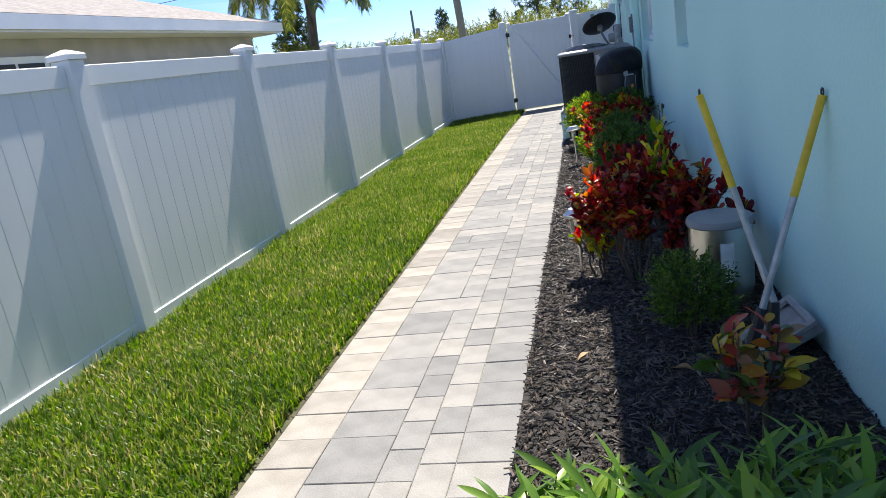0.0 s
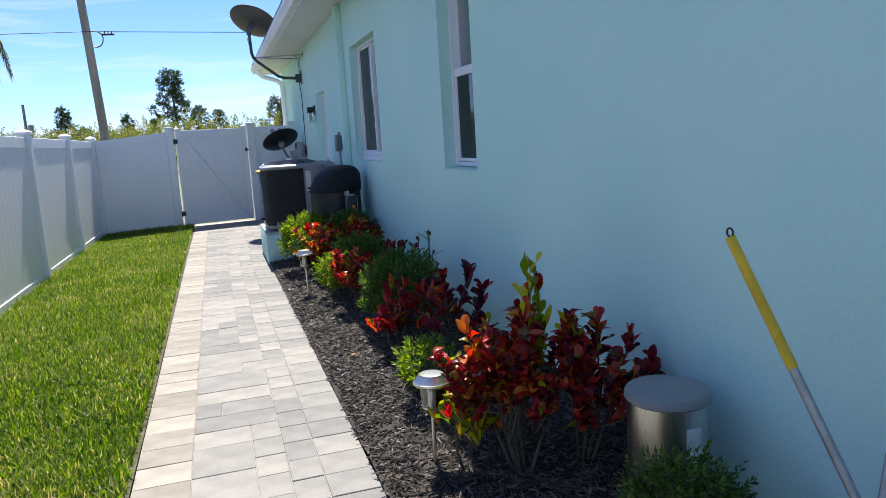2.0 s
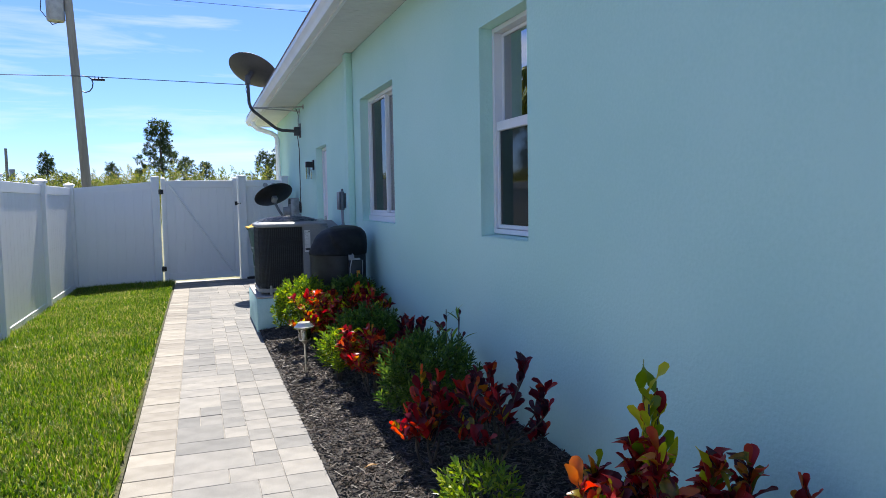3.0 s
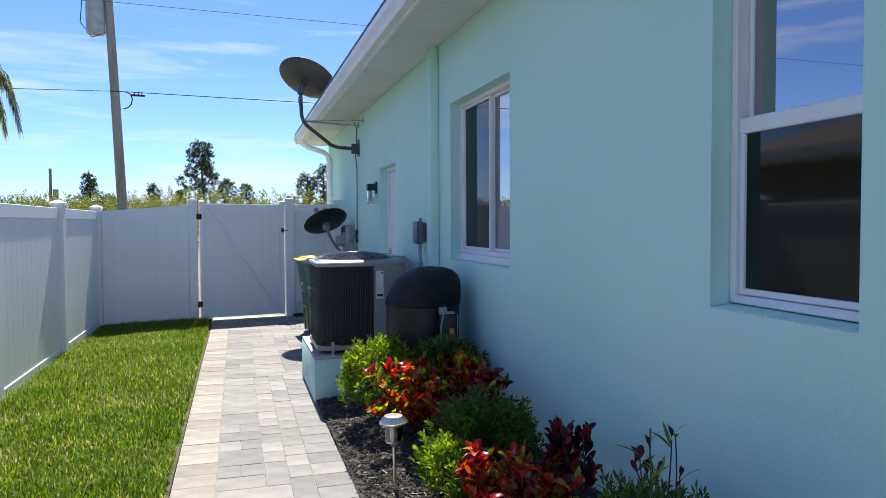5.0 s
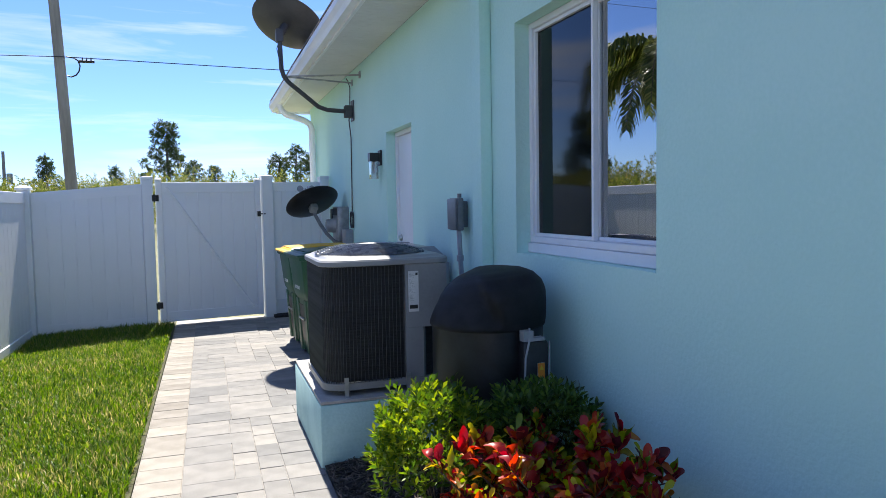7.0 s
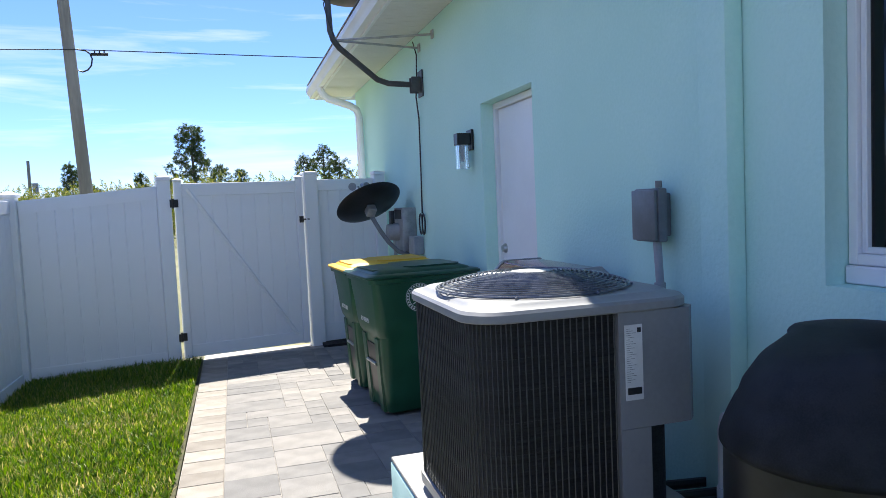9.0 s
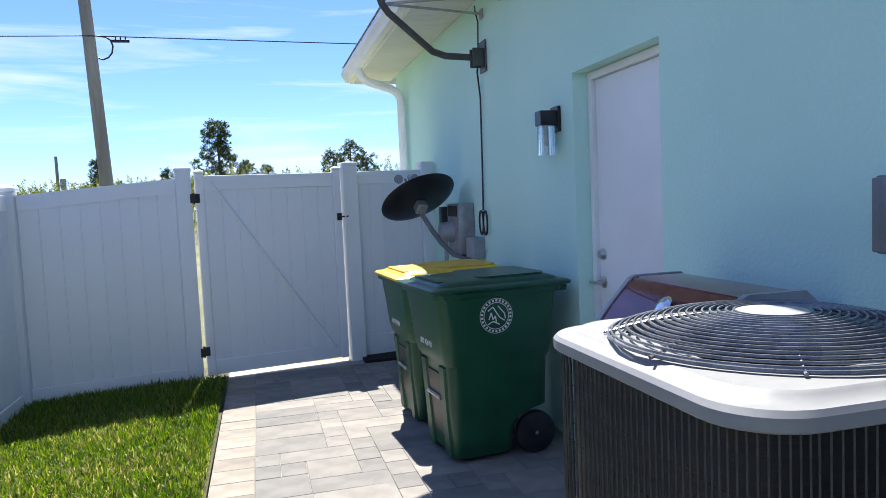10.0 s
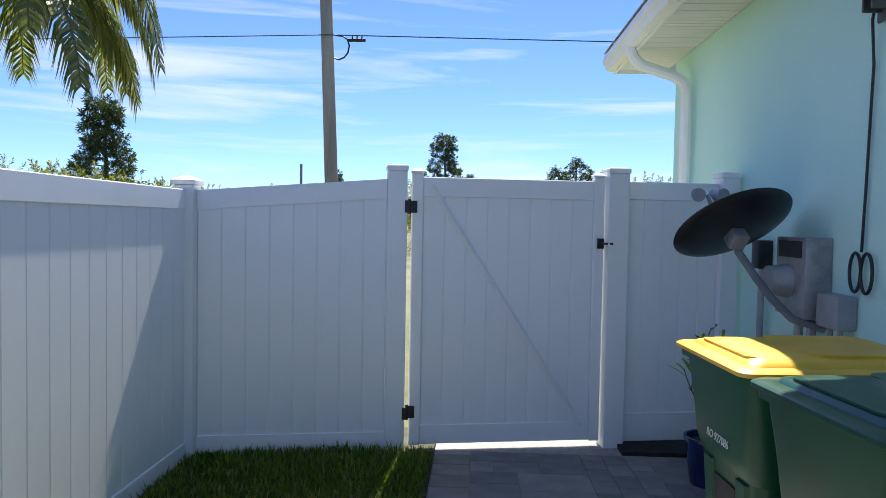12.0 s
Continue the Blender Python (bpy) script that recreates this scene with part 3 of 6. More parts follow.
gate = thing("yard_gate", END, "closed white vinyl yard gate with a diagonal brace and black hinges", "gate")
G0, G1 = L1 + 0.098, L4 - 0.088
for nm, y0, y1 in (("stile", G0, G0 + 0.075), ("stile", G1 - 0.075, G1)):
    b = bm()
    box(b, -0.026, 0.026, y0, y1, -0.018, 1.80)
    soften(b, 0.005, 1)
    p = part(nm, b, M_VINYL, gate)
    b = bm()
    loft(b, [[(sx * k, (y0 + y1) / 2 + sy * k * 1.3, z) for sx, sy in ((-1, -1), (1, -1), (1, 1), (-1, 1))] for k, z in ((0.032, 1.801), (0.032, 1.815), (0.01, 1.832))])
    part("stile_cap", b, M_VINYL, p, smooth=0)
rails(gate, 0, G0 + 0.076, G1 - 0.076, -0.012, 1.775, 0.13, 0.13, 0.022)
n = 8
for k in range(n):
    s = part("slat", SLAT, None, gate)
    w = (G1 - G0 - 0.152) / n
    s.matrix_basis = pose(0, G0 + 0.076 + (k + 0.5) * w, 0.113) @ Matrix.Diagonal((1, w / 0.1535, 1.053, 1))
b = bm()
rod(b, (0.022, G0 + 0.13, 1.72), (0.022, G1 - 0.13, 0.09), 0.020, n=4)
part("brace", b, M_VINYL, gate, smooth=0)
for z in (0.209, 1.576):
    b = bm()
    box(b, 0.027, 0.034, G0 - 0.015, G0 + 0.035, z - 0.04, z + 0.04)
    rod(b, (0.034, G0 - 0.016, z - 0.05), (0.034, G0 - 0.016, z + 0.05), 0.011)
    box(b, 0.0655, 0.0725, G0 - 0.05, G0 - 0.025, z - 0.04, z + 0.04)
    part("hinge", b, M_BLACK, gate)
b = bm()
box(b, 0.027, 0.045, G1 - 0.05, G1 - 0.005, 1.315, 1.385)
rod(b, (0.04, G1 - 0.03, 1.35), (0.075, G1 + 0.05, 1.35), 0.008)
part("latch", b, M_BLACK, gate)


# ---- condenser on its raised pad ----
pad = thing("condenser_pad", pose(-1.145, 10.565, 0), "raised concrete equipment pad with aqua painted sides", "equipment pad")
b = bm()
box(b, 0, 0.86, 0, 1.135, -0.08, 0.352)
soften(b, 0.012)
part("plinth", b, M_PAD, pad)
b = bm()
box(b, 0.004, 0.856, 0.004, 1.131, 0.353, 0.372)
soften(b, 0.006)
part("slab_top", b, M_CONCRETE, pad, "bare concrete top")

AC_STRETCH = 1.07
AX0, AX1, AY0, AY1, AZ0, AZ1 = -0.375, 0.375, -0.385, 0.385, 0.0, 0.74
ac = thing("air_conditioner", pose(-0.725, 11.02, 0.405) @ Matrix.Diagonal((1, 1, AC_STRETCH, 1)), "grey condenser unit with black coil and fan guard on its pad", "air conditioner")
b = bm()
loft(b, [rounded(AX0 - 0.006, AX1 + 0.006, AY0 - 0.006, AY1 + 0.006, 0.12, z) for z in (0.0, 0.035)])
part("base_pan", b, M_AC, ac)
b = bm()
loft(b, [rounded(AX0 + 0.03, AX1 - 0.06, AY0 + 0.03, AY1 - 0.03, 0.10, z) for z in (0.036, 0.648)], cap=False)
part("coil", b, M_COIL, ac)
WIRE = mesh_of("guard_wire", (lambda b: (rod(b, (0, 0, 0), (0, 0, 0.622), 0.0024, n=4, caps=False), b)[-1])(bm()), M_WIRE, 0)
ring = rounded(AX0 + 0.006, AX1 - 0.006, AY0 + 0.006, AY1 - 0.006, 0.115, 0, 12)
dense = []
for p, q in zip(ring, ring[1:] + ring[:1]):
    k = max(1, round((Vector(q) - Vector(p)).length / 0.0215))
    dense += [Vector(p).lerp(Vector(q), i / k) for i in range(k)]
for p in dense:
    if p.x > 0.1 and p.y < 0.2:
        continue
    wire = part("guard_wire", WIRE, None, ac)
    wire.matrix_basis = pose(p.x, p.y, 0.03)
for z in (0.10, 0.19, 0.28, 0.37, 0.46, 0.55):
    b = bm()
    pts = [(p.x * 0.994, p.y * 0.994, z) for p in dense if not (p.x > 0.1 and p.y < 0.2)]
    i0 = max(range(len(pts)), key=lambda i: (Vector(pts[i]) - Vector(pts[i - 1])).length)
    tube(b, pts[i0:] + pts[:i0], 0.0013, 4)
    part("guard_hoop", b, M_BLACK, ac)
b = bm()
loft(b, [[(0.095, AY0 - 0.002, z), (AX1 - 0.03, AY0 - 0.002, z), (AX1 + 0.002, AY0 + 0.03, z), (AX1 + 0.002, 0.22, z), (AX1 - 0.05, 0.22, z), (0.095, AY0 + 0.06, z)] for z in (0.31, 0.651)])
part("service_panel", b, M_AC, ac, smooth=0)
b = bm()
loft(b, [[(0.095, AY0 - 0.002, z), (0.20, AY0 - 0.002, z), (0.24, AY0 + 0.06, z), (0.24, 0.2, z), (0.095, AY0 + 0.06, z)] for z in (0.036, 0.309)])
part("lower_panel", b, M_AC, ac, smooth=0)
b = bm()
loft(b, [rounded(AX0 - g, AX1 + g, AY0 - g, AY1 + g, 0.125, z, 8) for g, z in ((0.006, 0.652), (0.010, 0.656), (0.010, 0.676), (0.003, 0.685), (-0.02, 0.688), (-0.03, 0.696), (-0.038, 0.700))], cap=False)
outer = rounded(AX0 + 0.038, AX1 - 0.038, AY0 + 0.038, AY1 - 0.038, 0.125, 0.700, 8)
hole = []
for p in outer:
    a = math.atan2(p[1], p[0] + 0.02)
    hole.append((-0.02 + 0.30 * math.cos(a), 0.30 * math.sin(a), 0.702))
loft(b, [outer, hole, [(x, y, 0.45) for x, y, z in hole]], cap=False)
part("top_cover", b, M_AC, ac, "pale grey rounded top cover")
guard = part("fan_guard", (lambda b: (tube(b, [(-0.02 + 0.335 * math.cos(2 * math.pi * i / 40), 0.335 * math.sin(2 * math.pi * i / 40), 0.708) for i in range(41)], 0.004, 5), b)[-1])(bm()), M_GUARD, ac, "domed dark wire fan guard")
for k in range(17):
    b = bm()
    r = 0.075 + k * 0.0158
    z = 0.752 - 0.040 * ((r - 0.07) / 0.26) ** 2.2
    pts = [(-0.02 + r * math.cos(2 * math.pi * i / 40), r * math.sin(2 * math.pi * i / 40), z) for i in range(41)]
    tube(b, pts, 0.0031, 5)
    part("guard_ring", b, M_GUARD, guard)
for k in range(8):
    b = bm()
    a = math.pi * (k + 0.3) / 4
    tube(b, [(-0.02 + r * math.cos(a), r * math.sin(a), 0.747 - 0.040 * ((r - 0.07) / 0.26) ** 2.2) for r in (0.07, 0.15, 0.23, 0.29, 0.325)] + [(-0.02 + 0.345 * math.cos(a), 0.345 * math.sin(a), 0.706)], 0.004, 5)
    part("guard_rib", b, M_GUARD, guard)
b = bm()
lathe(b, [(0.0, 0.735), (0.075, 0.735), (0.082, 0.742), (0.078, 0.752), (0.0, 0.757)], 28, pose(-0.02, 0, 0))
part("motor_cap", b, M_GALV, ac)
b = bm()
for k in range(3):
    m = pose(-0.02, 0, 0.63, 0, 0, 120 * k) @ pose(0.14, 0, 0, 24, 0, 0)
    box(b, -0.10, 0.13, -0.07, 0.07, -0.003, 0.003, m)
rod(b, (-0.02, 0, 0.45), (-0.02, 0, 0.738), 0.06, n=16)
part("fan", b, M_BLACK, ac)
b = bm()
box(b, 0.113, 0.174, AY0 - 0.0055, AY0 - 0.003, 0.395, 0.615)
label = part("rating_label", b, M_LABEL, ac, "white printed rating label", smooth=0)
b = bm()
for k in range(26):
    z = 0.604 - k * 0.0062
    w = 0.012 + 0.026 * ((k * 7) % 5) / 5
    box(b, 0.118, 0.118 + w, AY0 - 0.0066, AY0 - 0.006, z - 0.0007, z)
box(b, 0.119, 0.168, AY0 - 0.0066, AY0 - 0.006, 0.412, 0.432)
box(b, 0.156, 0.169, AY0 - 0.0066, AY0 - 0.006, 0.592, 0.606)
part("print", b, M_INK, label, smooth=0)
for x, y in ((-0.26, -0.40), (0.10, -0.40), (-0.26, 0.40), (0.10, 0.40)):
    b = bm()
    s = 1 if y > 0 else -1
    box(b, x - 0.012, x + 0.012, y - 0.003, y + 0.003, -0.032, 0.07)
    box(b, x - 0.012, x + 0.012, min(y, y + s * 0.035), max(y, y + s * 0.035), -0.033, -0.028)
    part("anchor_strap", b, M_GALV, ac)
for x, y in ((-0.25, -0.25), (0.2, -0.25), (-0.25, 0.25), (0.2, 0.25)):
    b = bm()
    box(b, x - 0.03, x + 0.03, y - 0.03, y + 0.03, -0.033, -0.001)
    part("foot", b, M_BLACK, ac)
b = bm()
for y in (-0.22, -0.15, -0.05):
    tube(b, [(0.30, y, 0.33), (0.31, y, 0.1), (0.34, y, -0.02), (0.66, y + 0.02, -0.05)], 0.018, 8)
part("refrigerant_line", b, M_BLACK, ac)

# ---- softener tank under its cover ----
tank = thing("covered_tank", pose(-0.362, 10.05, 0.02), "round water tank under a fitted black cloth cover", "water tank")
b = bm()
lathe(b, [(0.0, 0.0), (0.28, 0.0), (0.285, 0.03), (0.282, 0.4), (0.28, 0.83), (0.0, 0.83)], 40)
part("tank_body", b, M_BLACK, tank)
b = bm()
prof = [(0.284, 0.815), (0.291, 0.825), (0.292, 0.85), (0.290, 0.88), (0.286, 0.92), (0.278, 0.97), (0.258, 1.02), (0.222, 1.06), (0.17, 1.085), (0.09, 1.098), (0.0, 1.102)]
lathe(b, prof, 96)
bmesh.ops.subdivide_edges(b, edges=[e for e in b.edges if abs(e.verts[0].co.z - e.verts[1].co.z) > 0.008], cuts=2, use_grid_fill=True)
for v in b.verts:
    lift = max(0.0, min(1.0, (v.co.z - 0.83) / 0.16))
    # the cloth is pulled tight over a tall lid on the wall side and sags away from it
    side = (v.co.x - 0.35 * v.co.y) / 0.3
    ridge = side + 1.7 * (v.co.z - 0.93)
    v.co.z += lift * (0.022 * side - 0.05 * max(0.0, -side - 0.15)) + 0.012 * lift * noise.noise((v.co.x * 3, v.co.y * 3, v.co.z * 3))
    push = lift * (0.13 / (1 + math.exp(-(ridge - 0.05) * 38)) - 0.07) + 0.004 * math.sin(7 * math.atan2(v.co.y, v.co.x)) * (1 - lift)
    r = math.hypot(v.co.x, v.co.y)
    if r > 0.01:
        v.co.x *= 1 + push * min(1.0, r / 0.2)
        v.co.y *= 1 + 1.7 * push * min(1.0, r / 0.2)
part("cover", b, M_COVER, tank, "black cloth cover with folds", smooth=60)
b = bm()
box(b, 0.045, 0.18, -0.335, -0.245, 0.0, 0.775)
soften(b, 0.02)
valve = part("control_valve", b, M_BLACK, tank)
b = bm()
box(b, 0.115, 0.150, -0.339, -0.336, 0.47, 0.67)
part("white_tag", b, M_LABEL, valve, smooth=0)
b = bm()
box(b, 0.115, 0.150, -0.342, -0.3395, 0.595, 0.67)
part("orange_tag", b, M_ORANGE, valve, smooth=0)
b = bm()
b.faces.new([b.verts.new(p) for p in ((0.1325, -0.3435, 0.662), (0.121, -0.3435, 0.638), (0.144, -0.3435, 0.638))])
part("warning_sign", b, M_YELLOW, valve, smooth=0)
b = bm()
tube(b, [(0.085, -0.315, 0.835), (0.07, -0.345, 0.78), (0.05, -0.345, 0.70), (0.047, -0.342, 0.61), (0.055, -0.338, 0.50)], 0.005, 6)
tube(b, [(0.178, -0.337, 0.77), (0.175, -0.341, 0.65), (0.171, -0.338, 0.46)], 0.003, 6)
box(b, 0.045, 0.095, -0.338, -0.29, 0.775, 0.825)
box(b, 0.095, 0.155, -0.334, -0.29, 0.775, 0.79)
part("bypass_hose", b, M_PLAST_GREY, tank)
pipe = thing("white_pipe", pose(-0.135, 10.785, 0), "white plastic water pipe rising beside the wall", "pipe")
b = bm()
tube(b, [(0, 0, -0.05), (0, 0, 0.63), (0.0, -0.01, 0.67), (0.01, -0.04, 0.685), (0.02, -0.16, 0.68)], 0.025, 10)
part("riser", b, M_WHITE, pipe)
b = bm()
rod(b, (0, 0, 0.36), (0, 0, 0.42), 0.031, n=12)
part("coupling", b, M_WHITE, pipe)

# ---- gas grill ----
grill = thing("gas_grill", pose(-0.27, 11.95, 0), "red lidded gas grill with stainless controls against the wall", "grill")
b = bm()
prof = [(-0.24, 0.86), (-0.235, 0.965), (-0.20, 1.01), (-0.095, 1.125), (-0.075, 1.135), (0.13, 1.135), (0.20, 1.07), (0.21, 0.86)]
loft(b, [[(x, y, z) for x, z in prof] for y in (-0.32, 0.32)])
bmesh.ops.bevel(b, geom=[e for e in b.edges if abs(e.verts[0].co.y - e.verts[1].co.y) > 0.1], offset=0.012, segments=2, affect="EDGES")
lid = part("lid", b, M_RED, grill, "glossy dark red lid")
for s in (-1, 1):
    b = bm()
    loft(b, [[(x * 1.02, s * y, z + 0.004) for x, z in prof] for y in (0.3205, 0.345)])
    part("end_casting", b, M_PLAST_GREY, grill)
b = bm()
m = pose(-0.158, -0.02, 1.065, 0, -48, 0)
lathe(b, [(0.0, -0.002), (0.036, -0.002), (0.038, 0.012), (0.03, 0.018), (0.0, 0.02)], 24, m)
part("thermometer", b, M_CHROME, lid)
b = bm()
rod(b, (-0.285, -0.33, 0.925), (-0.285, 0.31, 0.925), 0.014, n=12)
for y in (-0.28, 0.28):
    box(b, -0.295, -0.236, y - 0.015, y + 0.015, 0.91, 0.945)
part("handle", b, M_STEEL, lid)
b = bm()
box(b, -0.27, -0.22, -0.345, 0.345, 0.66, 0.855)
soften(b, 0.008)
panel = part("control_panel", b, M_STEEL, grill, "stainless control panel")
for y in (-0.2, 0.03, 0.26):
    b = bm()
    lathe(b, [(0.0, 0.0), (0.026, 0.0), (0.026, 0.008), (0.019, 0.012), (0.018, 0.035), (0.0, 0.036)], 20, pose(-0.2705, y, 0.73, 0, -90, 0))
    part("knob", b, M_CHROME, panel)
b = bm()
box(b, -0.218, 0.20, -0.34, 0.34, 0.66, 0.855)
part("firebox", b, M_BLACK, grill)
b = bm()
box(b, -0.22, 0.20, -0.33, 0.33, 0.09, 0.655)
soften(b, 0.006)
part("cabinet", b, M_BLACK, grill)
for x in (-0.18, 0.16):
    for y in (-0.28, 0.28):
        b = bm()
        lathe(b, [(0.0, -0.015), (0.03, -0.015), (0.04, -0.01), (0.04, 0.01), (0.03, 0.015), (0.0, 0.015)], 16, pose(x, y, 0.04, 90, 0, 0))
        box(b, x - 0.012, x + 0.012, y - 0.024, y + 0.024, 0.04, 0.089)
        part("caster", b, M_BLACK, grill)


# ---- wheeled bins ----
def wheeled_bin(m, lid_material, label, serial):
    t = thing("wheeled_bin", m, label, "wheeled bin", "wheeled bins by the wall")
    b = bm()
    loops = []
    for z, x0, x1, w, r in ((0.03, -0.29, 0.03, 0.232, 0.04), (0.05, -0.30, 0.05, 0.245, 0.05), (0.18, -0.31, 0.06, 0.252, 0.05), (0.25, -0.316, 0.12, 0.256, 0.05), (0.285, -0.319, 0.27, 0.26, 0.06), (0.56, -0.335, 0.29, 0.27, 0.08),
                            (0.585, -0.350, 0.30, 0.284, 0.08), (0.64, -0.362, 0.305, 0.292, 0.07), (0.80, -0.376, 0.315, 0.302, 0.06), (0.90, -0.388, 0.318, 0.31, 0.05), (0.945, -0.392, 0.325, 0.314, 0.05),
                            (0.95, -0.415, 0.35, 0.333, 0.05), (0.978, -0.418, 0.355, 0.335, 0.05)):
        loops.append(rounded(x0, x1, -w, w, r, z))
    loft(b, loops)
    body = part("body", b, M_BIN, t)
    b = bm()
    loops = []
    for g, z, f in ((0.004, 0.980, 0), (0.012, 0.984, 0), (0.012, 0.998, 0), (0.0, 1.006, 0), (-0.045, 1.010, 0), (-0.055, 1.022, 0), (-0.10, 1.030, 1), (-0.2, 1.038, 1)):
        loops.append([(x, y, z2 + 0.010 * math.cos(y * 4) * f) for x, y, z2 in rounded(-0.425 - g, 0.40 + g, -0.338 - g, 0.338 + g, 0.05, z)])
    loft(b, loops)
    ld = part("lid", b, lid_material, t)
    for y0, y1 in ((-0.22, 0.22),):
        b = bm()
        loft(b, [rounded(-0.36, -0.17, y0, y1, 0.03, z) for z in (1.028, 1.036)])
        loft(b, [rounded(-0.12, 0.30, y0 * 1.05, y1 * 1.05, 0.06, z) for z in (1.030, 1.047)])
        part("raised_panel", b, lid_material, ld)
    b = bm()
    rod(b, (0.405, -0.25, 0.955), (0.405, 0.25, 0.955), 0.016, n=10)
    for y in (-0.25, -0.08, 0.08, 0.25):
        box(b, 0.33, 0.41, y - 0.012, y + 0.012, 0.935, 0.97)
    part("handle", b, M_BIN, t)
    b = bm()
    for y in (-0.20, 0.20):
        box(b, 0.36, 0.425, y - 0.03, y + 0.03, 0.965, 1.0)
    part("lid_hinge", b, lid_material, t)
    # grab pocket on the front with its bar: a black plate paints the hollow's shade
    b = bm()
    loft(b, [[(-0.3305 - 0.0, -0.10, 0.50), (-0.3305, 0.10, 0.50), (-0.302, 0.085, 0.14), (-0.302, -0.085, 0.14)], [(-0.338, -0.10, 0.50), (-0.338, 0.10, 0.50), (-0.3105, 0.085, 0.14), (-0.3105, -0.085, 0.14)]])
    part("grab_pocket", b, M_BLACK, t, smooth=0)
    b = bm()
    rod(b, (-0.335, -0.11, 0.36), (-0.335, 0.11, 0.36), 0.011, n=8)
    part("grab_bar", b, M_STEEL, t)
    for s in (-1, 1):
        b = bm()
        loft(b, [[(-0.296 + dx, s * (0.095 + k), z) for dx, k in ((0, 0), (0, 0.10), (-0.035 if z > 0.1 else -0.02, 0.085), (-0.035 if z > 0.1 else -0.02, 0.012))] for z in (0.03, 0.30)] + [[(-0.325 + dx, s * (0.105 + k), 0.55) for dx, k in ((0, 0), (0, 0.11), (-0.02, 0.09), (-0.02, 0.012))]])
        part("front_rib", b, M_BIN, t)
    lettering("serial_number", serial, 0.045, M_LABEL, t, pose(-0.3715, 0.0, 0.655, 85, 0, -90), "white stamped serial number")
    # round emblem on the side: two rings and plain bars between them
    b = bm()
    face = lambda r, a, d=0.0: (-0.06 + r * math.cos(a), -0.3075 - d, 0.835 + r * math.sin(a))
    for r0, r1 in ((0.072, 0.076), (0.096, 0.099)):
        for k in range(48):
            a0, a1 = 2 * math.pi * k / 48, 2 * math.pi * (k + 1) / 48
            b.faces.new([b.verts.new(face(r, a)) for r, a in ((r0, a0), (r1, a0), (r1, a1), (r0, a1))])
    for k in range(26):
        a0 = 2 * math.pi * (k + 0.15) / 26
        a1 = a0 + 2 * math.pi * 0.55 / 26
        b.faces.new([b.verts.new(face(r, a)) for r, a in ((0.080, a0), (0.093, a0), (0.093, a1), (0.080, a1))])
    for pts in ([(-0.05, 0.03), (-0.02, 0.05), (0.0, 0.02), (0.02, -0.01), (0.05, -0.03)], [(-0.045, -0.02), (-0.03, 0.02), (-0.02, -0.02), (-0.005, 0.0), (0.0, -0.04)], [(-0.05, -0.045), (-0.02, -0.03), (0.02, -0.05)], [(0.01, 0.055), (0.05, 0.01), (0.055, -0.02)]):
        for (x0, z0), (x1, z1) in zip(pts, pts[1:]):
            d = Vector((z0 - z1, x1 - x0)).normalized() * 0.0035
            b.faces.new([b.verts.new((-0.06 + x, -0.3075, 0.835 + z)) for x, z in ((x0 - d.x, z0 - d.y), (x1 - d.x, z1 - d.y), (x1 + d.x, z1 + d.y), (x0 + d.x, z0 + d.y))])
    bmesh.ops.transform(b, matrix=pose(0, 0, 0.0) @ Matrix.Translation((0, -0.3075, 0.835)) @ Matrix.Rotation(radians(3.0), 4, "X") @ Matrix.Translation((0, 0.3055, -0.835)), verts=list(b.verts))
    part("emblem", b, M_LABEL, t, "white round emblem of rings and bars", smooth=0)
    b = bm()
    rod(b, (0.19, -0.2, 0.124), (0.19, 0.2, 0.124), 0.012, n=10)
    part("axle", b, M_STEEL, t)
    for s in (-1, 1):
        b = bm()
        lathe(b, [(0.0, -0.028), (0.09, -0.028), (0.118, -0.022), (0.124, -0.012), (0.124, 0.012), (0.118, 0.022), (0.09, 0.028), (0.0, 0.028)], 28, pose(0.19, s * 0.232, 0.124, 90, 0, 0))
        w = part("wheel", b, M_BLACK, t)
        b = bm()
        lathe(b, [(0.0, 0.0), (0.012, 0.0), (0.012, 0.006), (0.0, 0.008)], 12, pose(0.19, s * 0.2605, 0.124, 90 * -s * -1, 0, 0))
        part("axle_cap", b, M_CHROME, w)
    return t


wheeled_bin(pose(-0.50, 13.76, -0.017, 0, 0, 5.5), M_LID_G, "dark green wheeled bin with a green lid and white emblem", "RO 926951")
wheeled_bin(pose(-0.52, 14.56, -0.027, 0, 0, 3.5), M_LID_Y, "dark green wheeled bin with a bright yellow lid", "RO 927086")


# ---- dishes ----
def dish_bowl(parent, centre, n, r, depth, material, squash=1.0):
    b = bm()
    z = Vector(n).normalized()
    m = Matrix.Translation(centre) @ z.to_track_quat("Z", "Y").to_matrix().to_4x4() @ Matrix.Diagonal((1, squash, 1, 1))
    prof = [(0.0, 0.0)] + [(r * k / 6, depth * (k / 6) ** 2) for k in range(1, 7)] + [(r * 1.012, depth + 0.004), (r * 1.0, depth + 0.010)] + [(r * k / 6, depth * (k / 6) ** 2 + 0.007) for k in range(5, 0, -1)] + [(0.0, 0.007)]
    lathe(b, prof, 40, m)
    return part("dish", b, material, parent), m


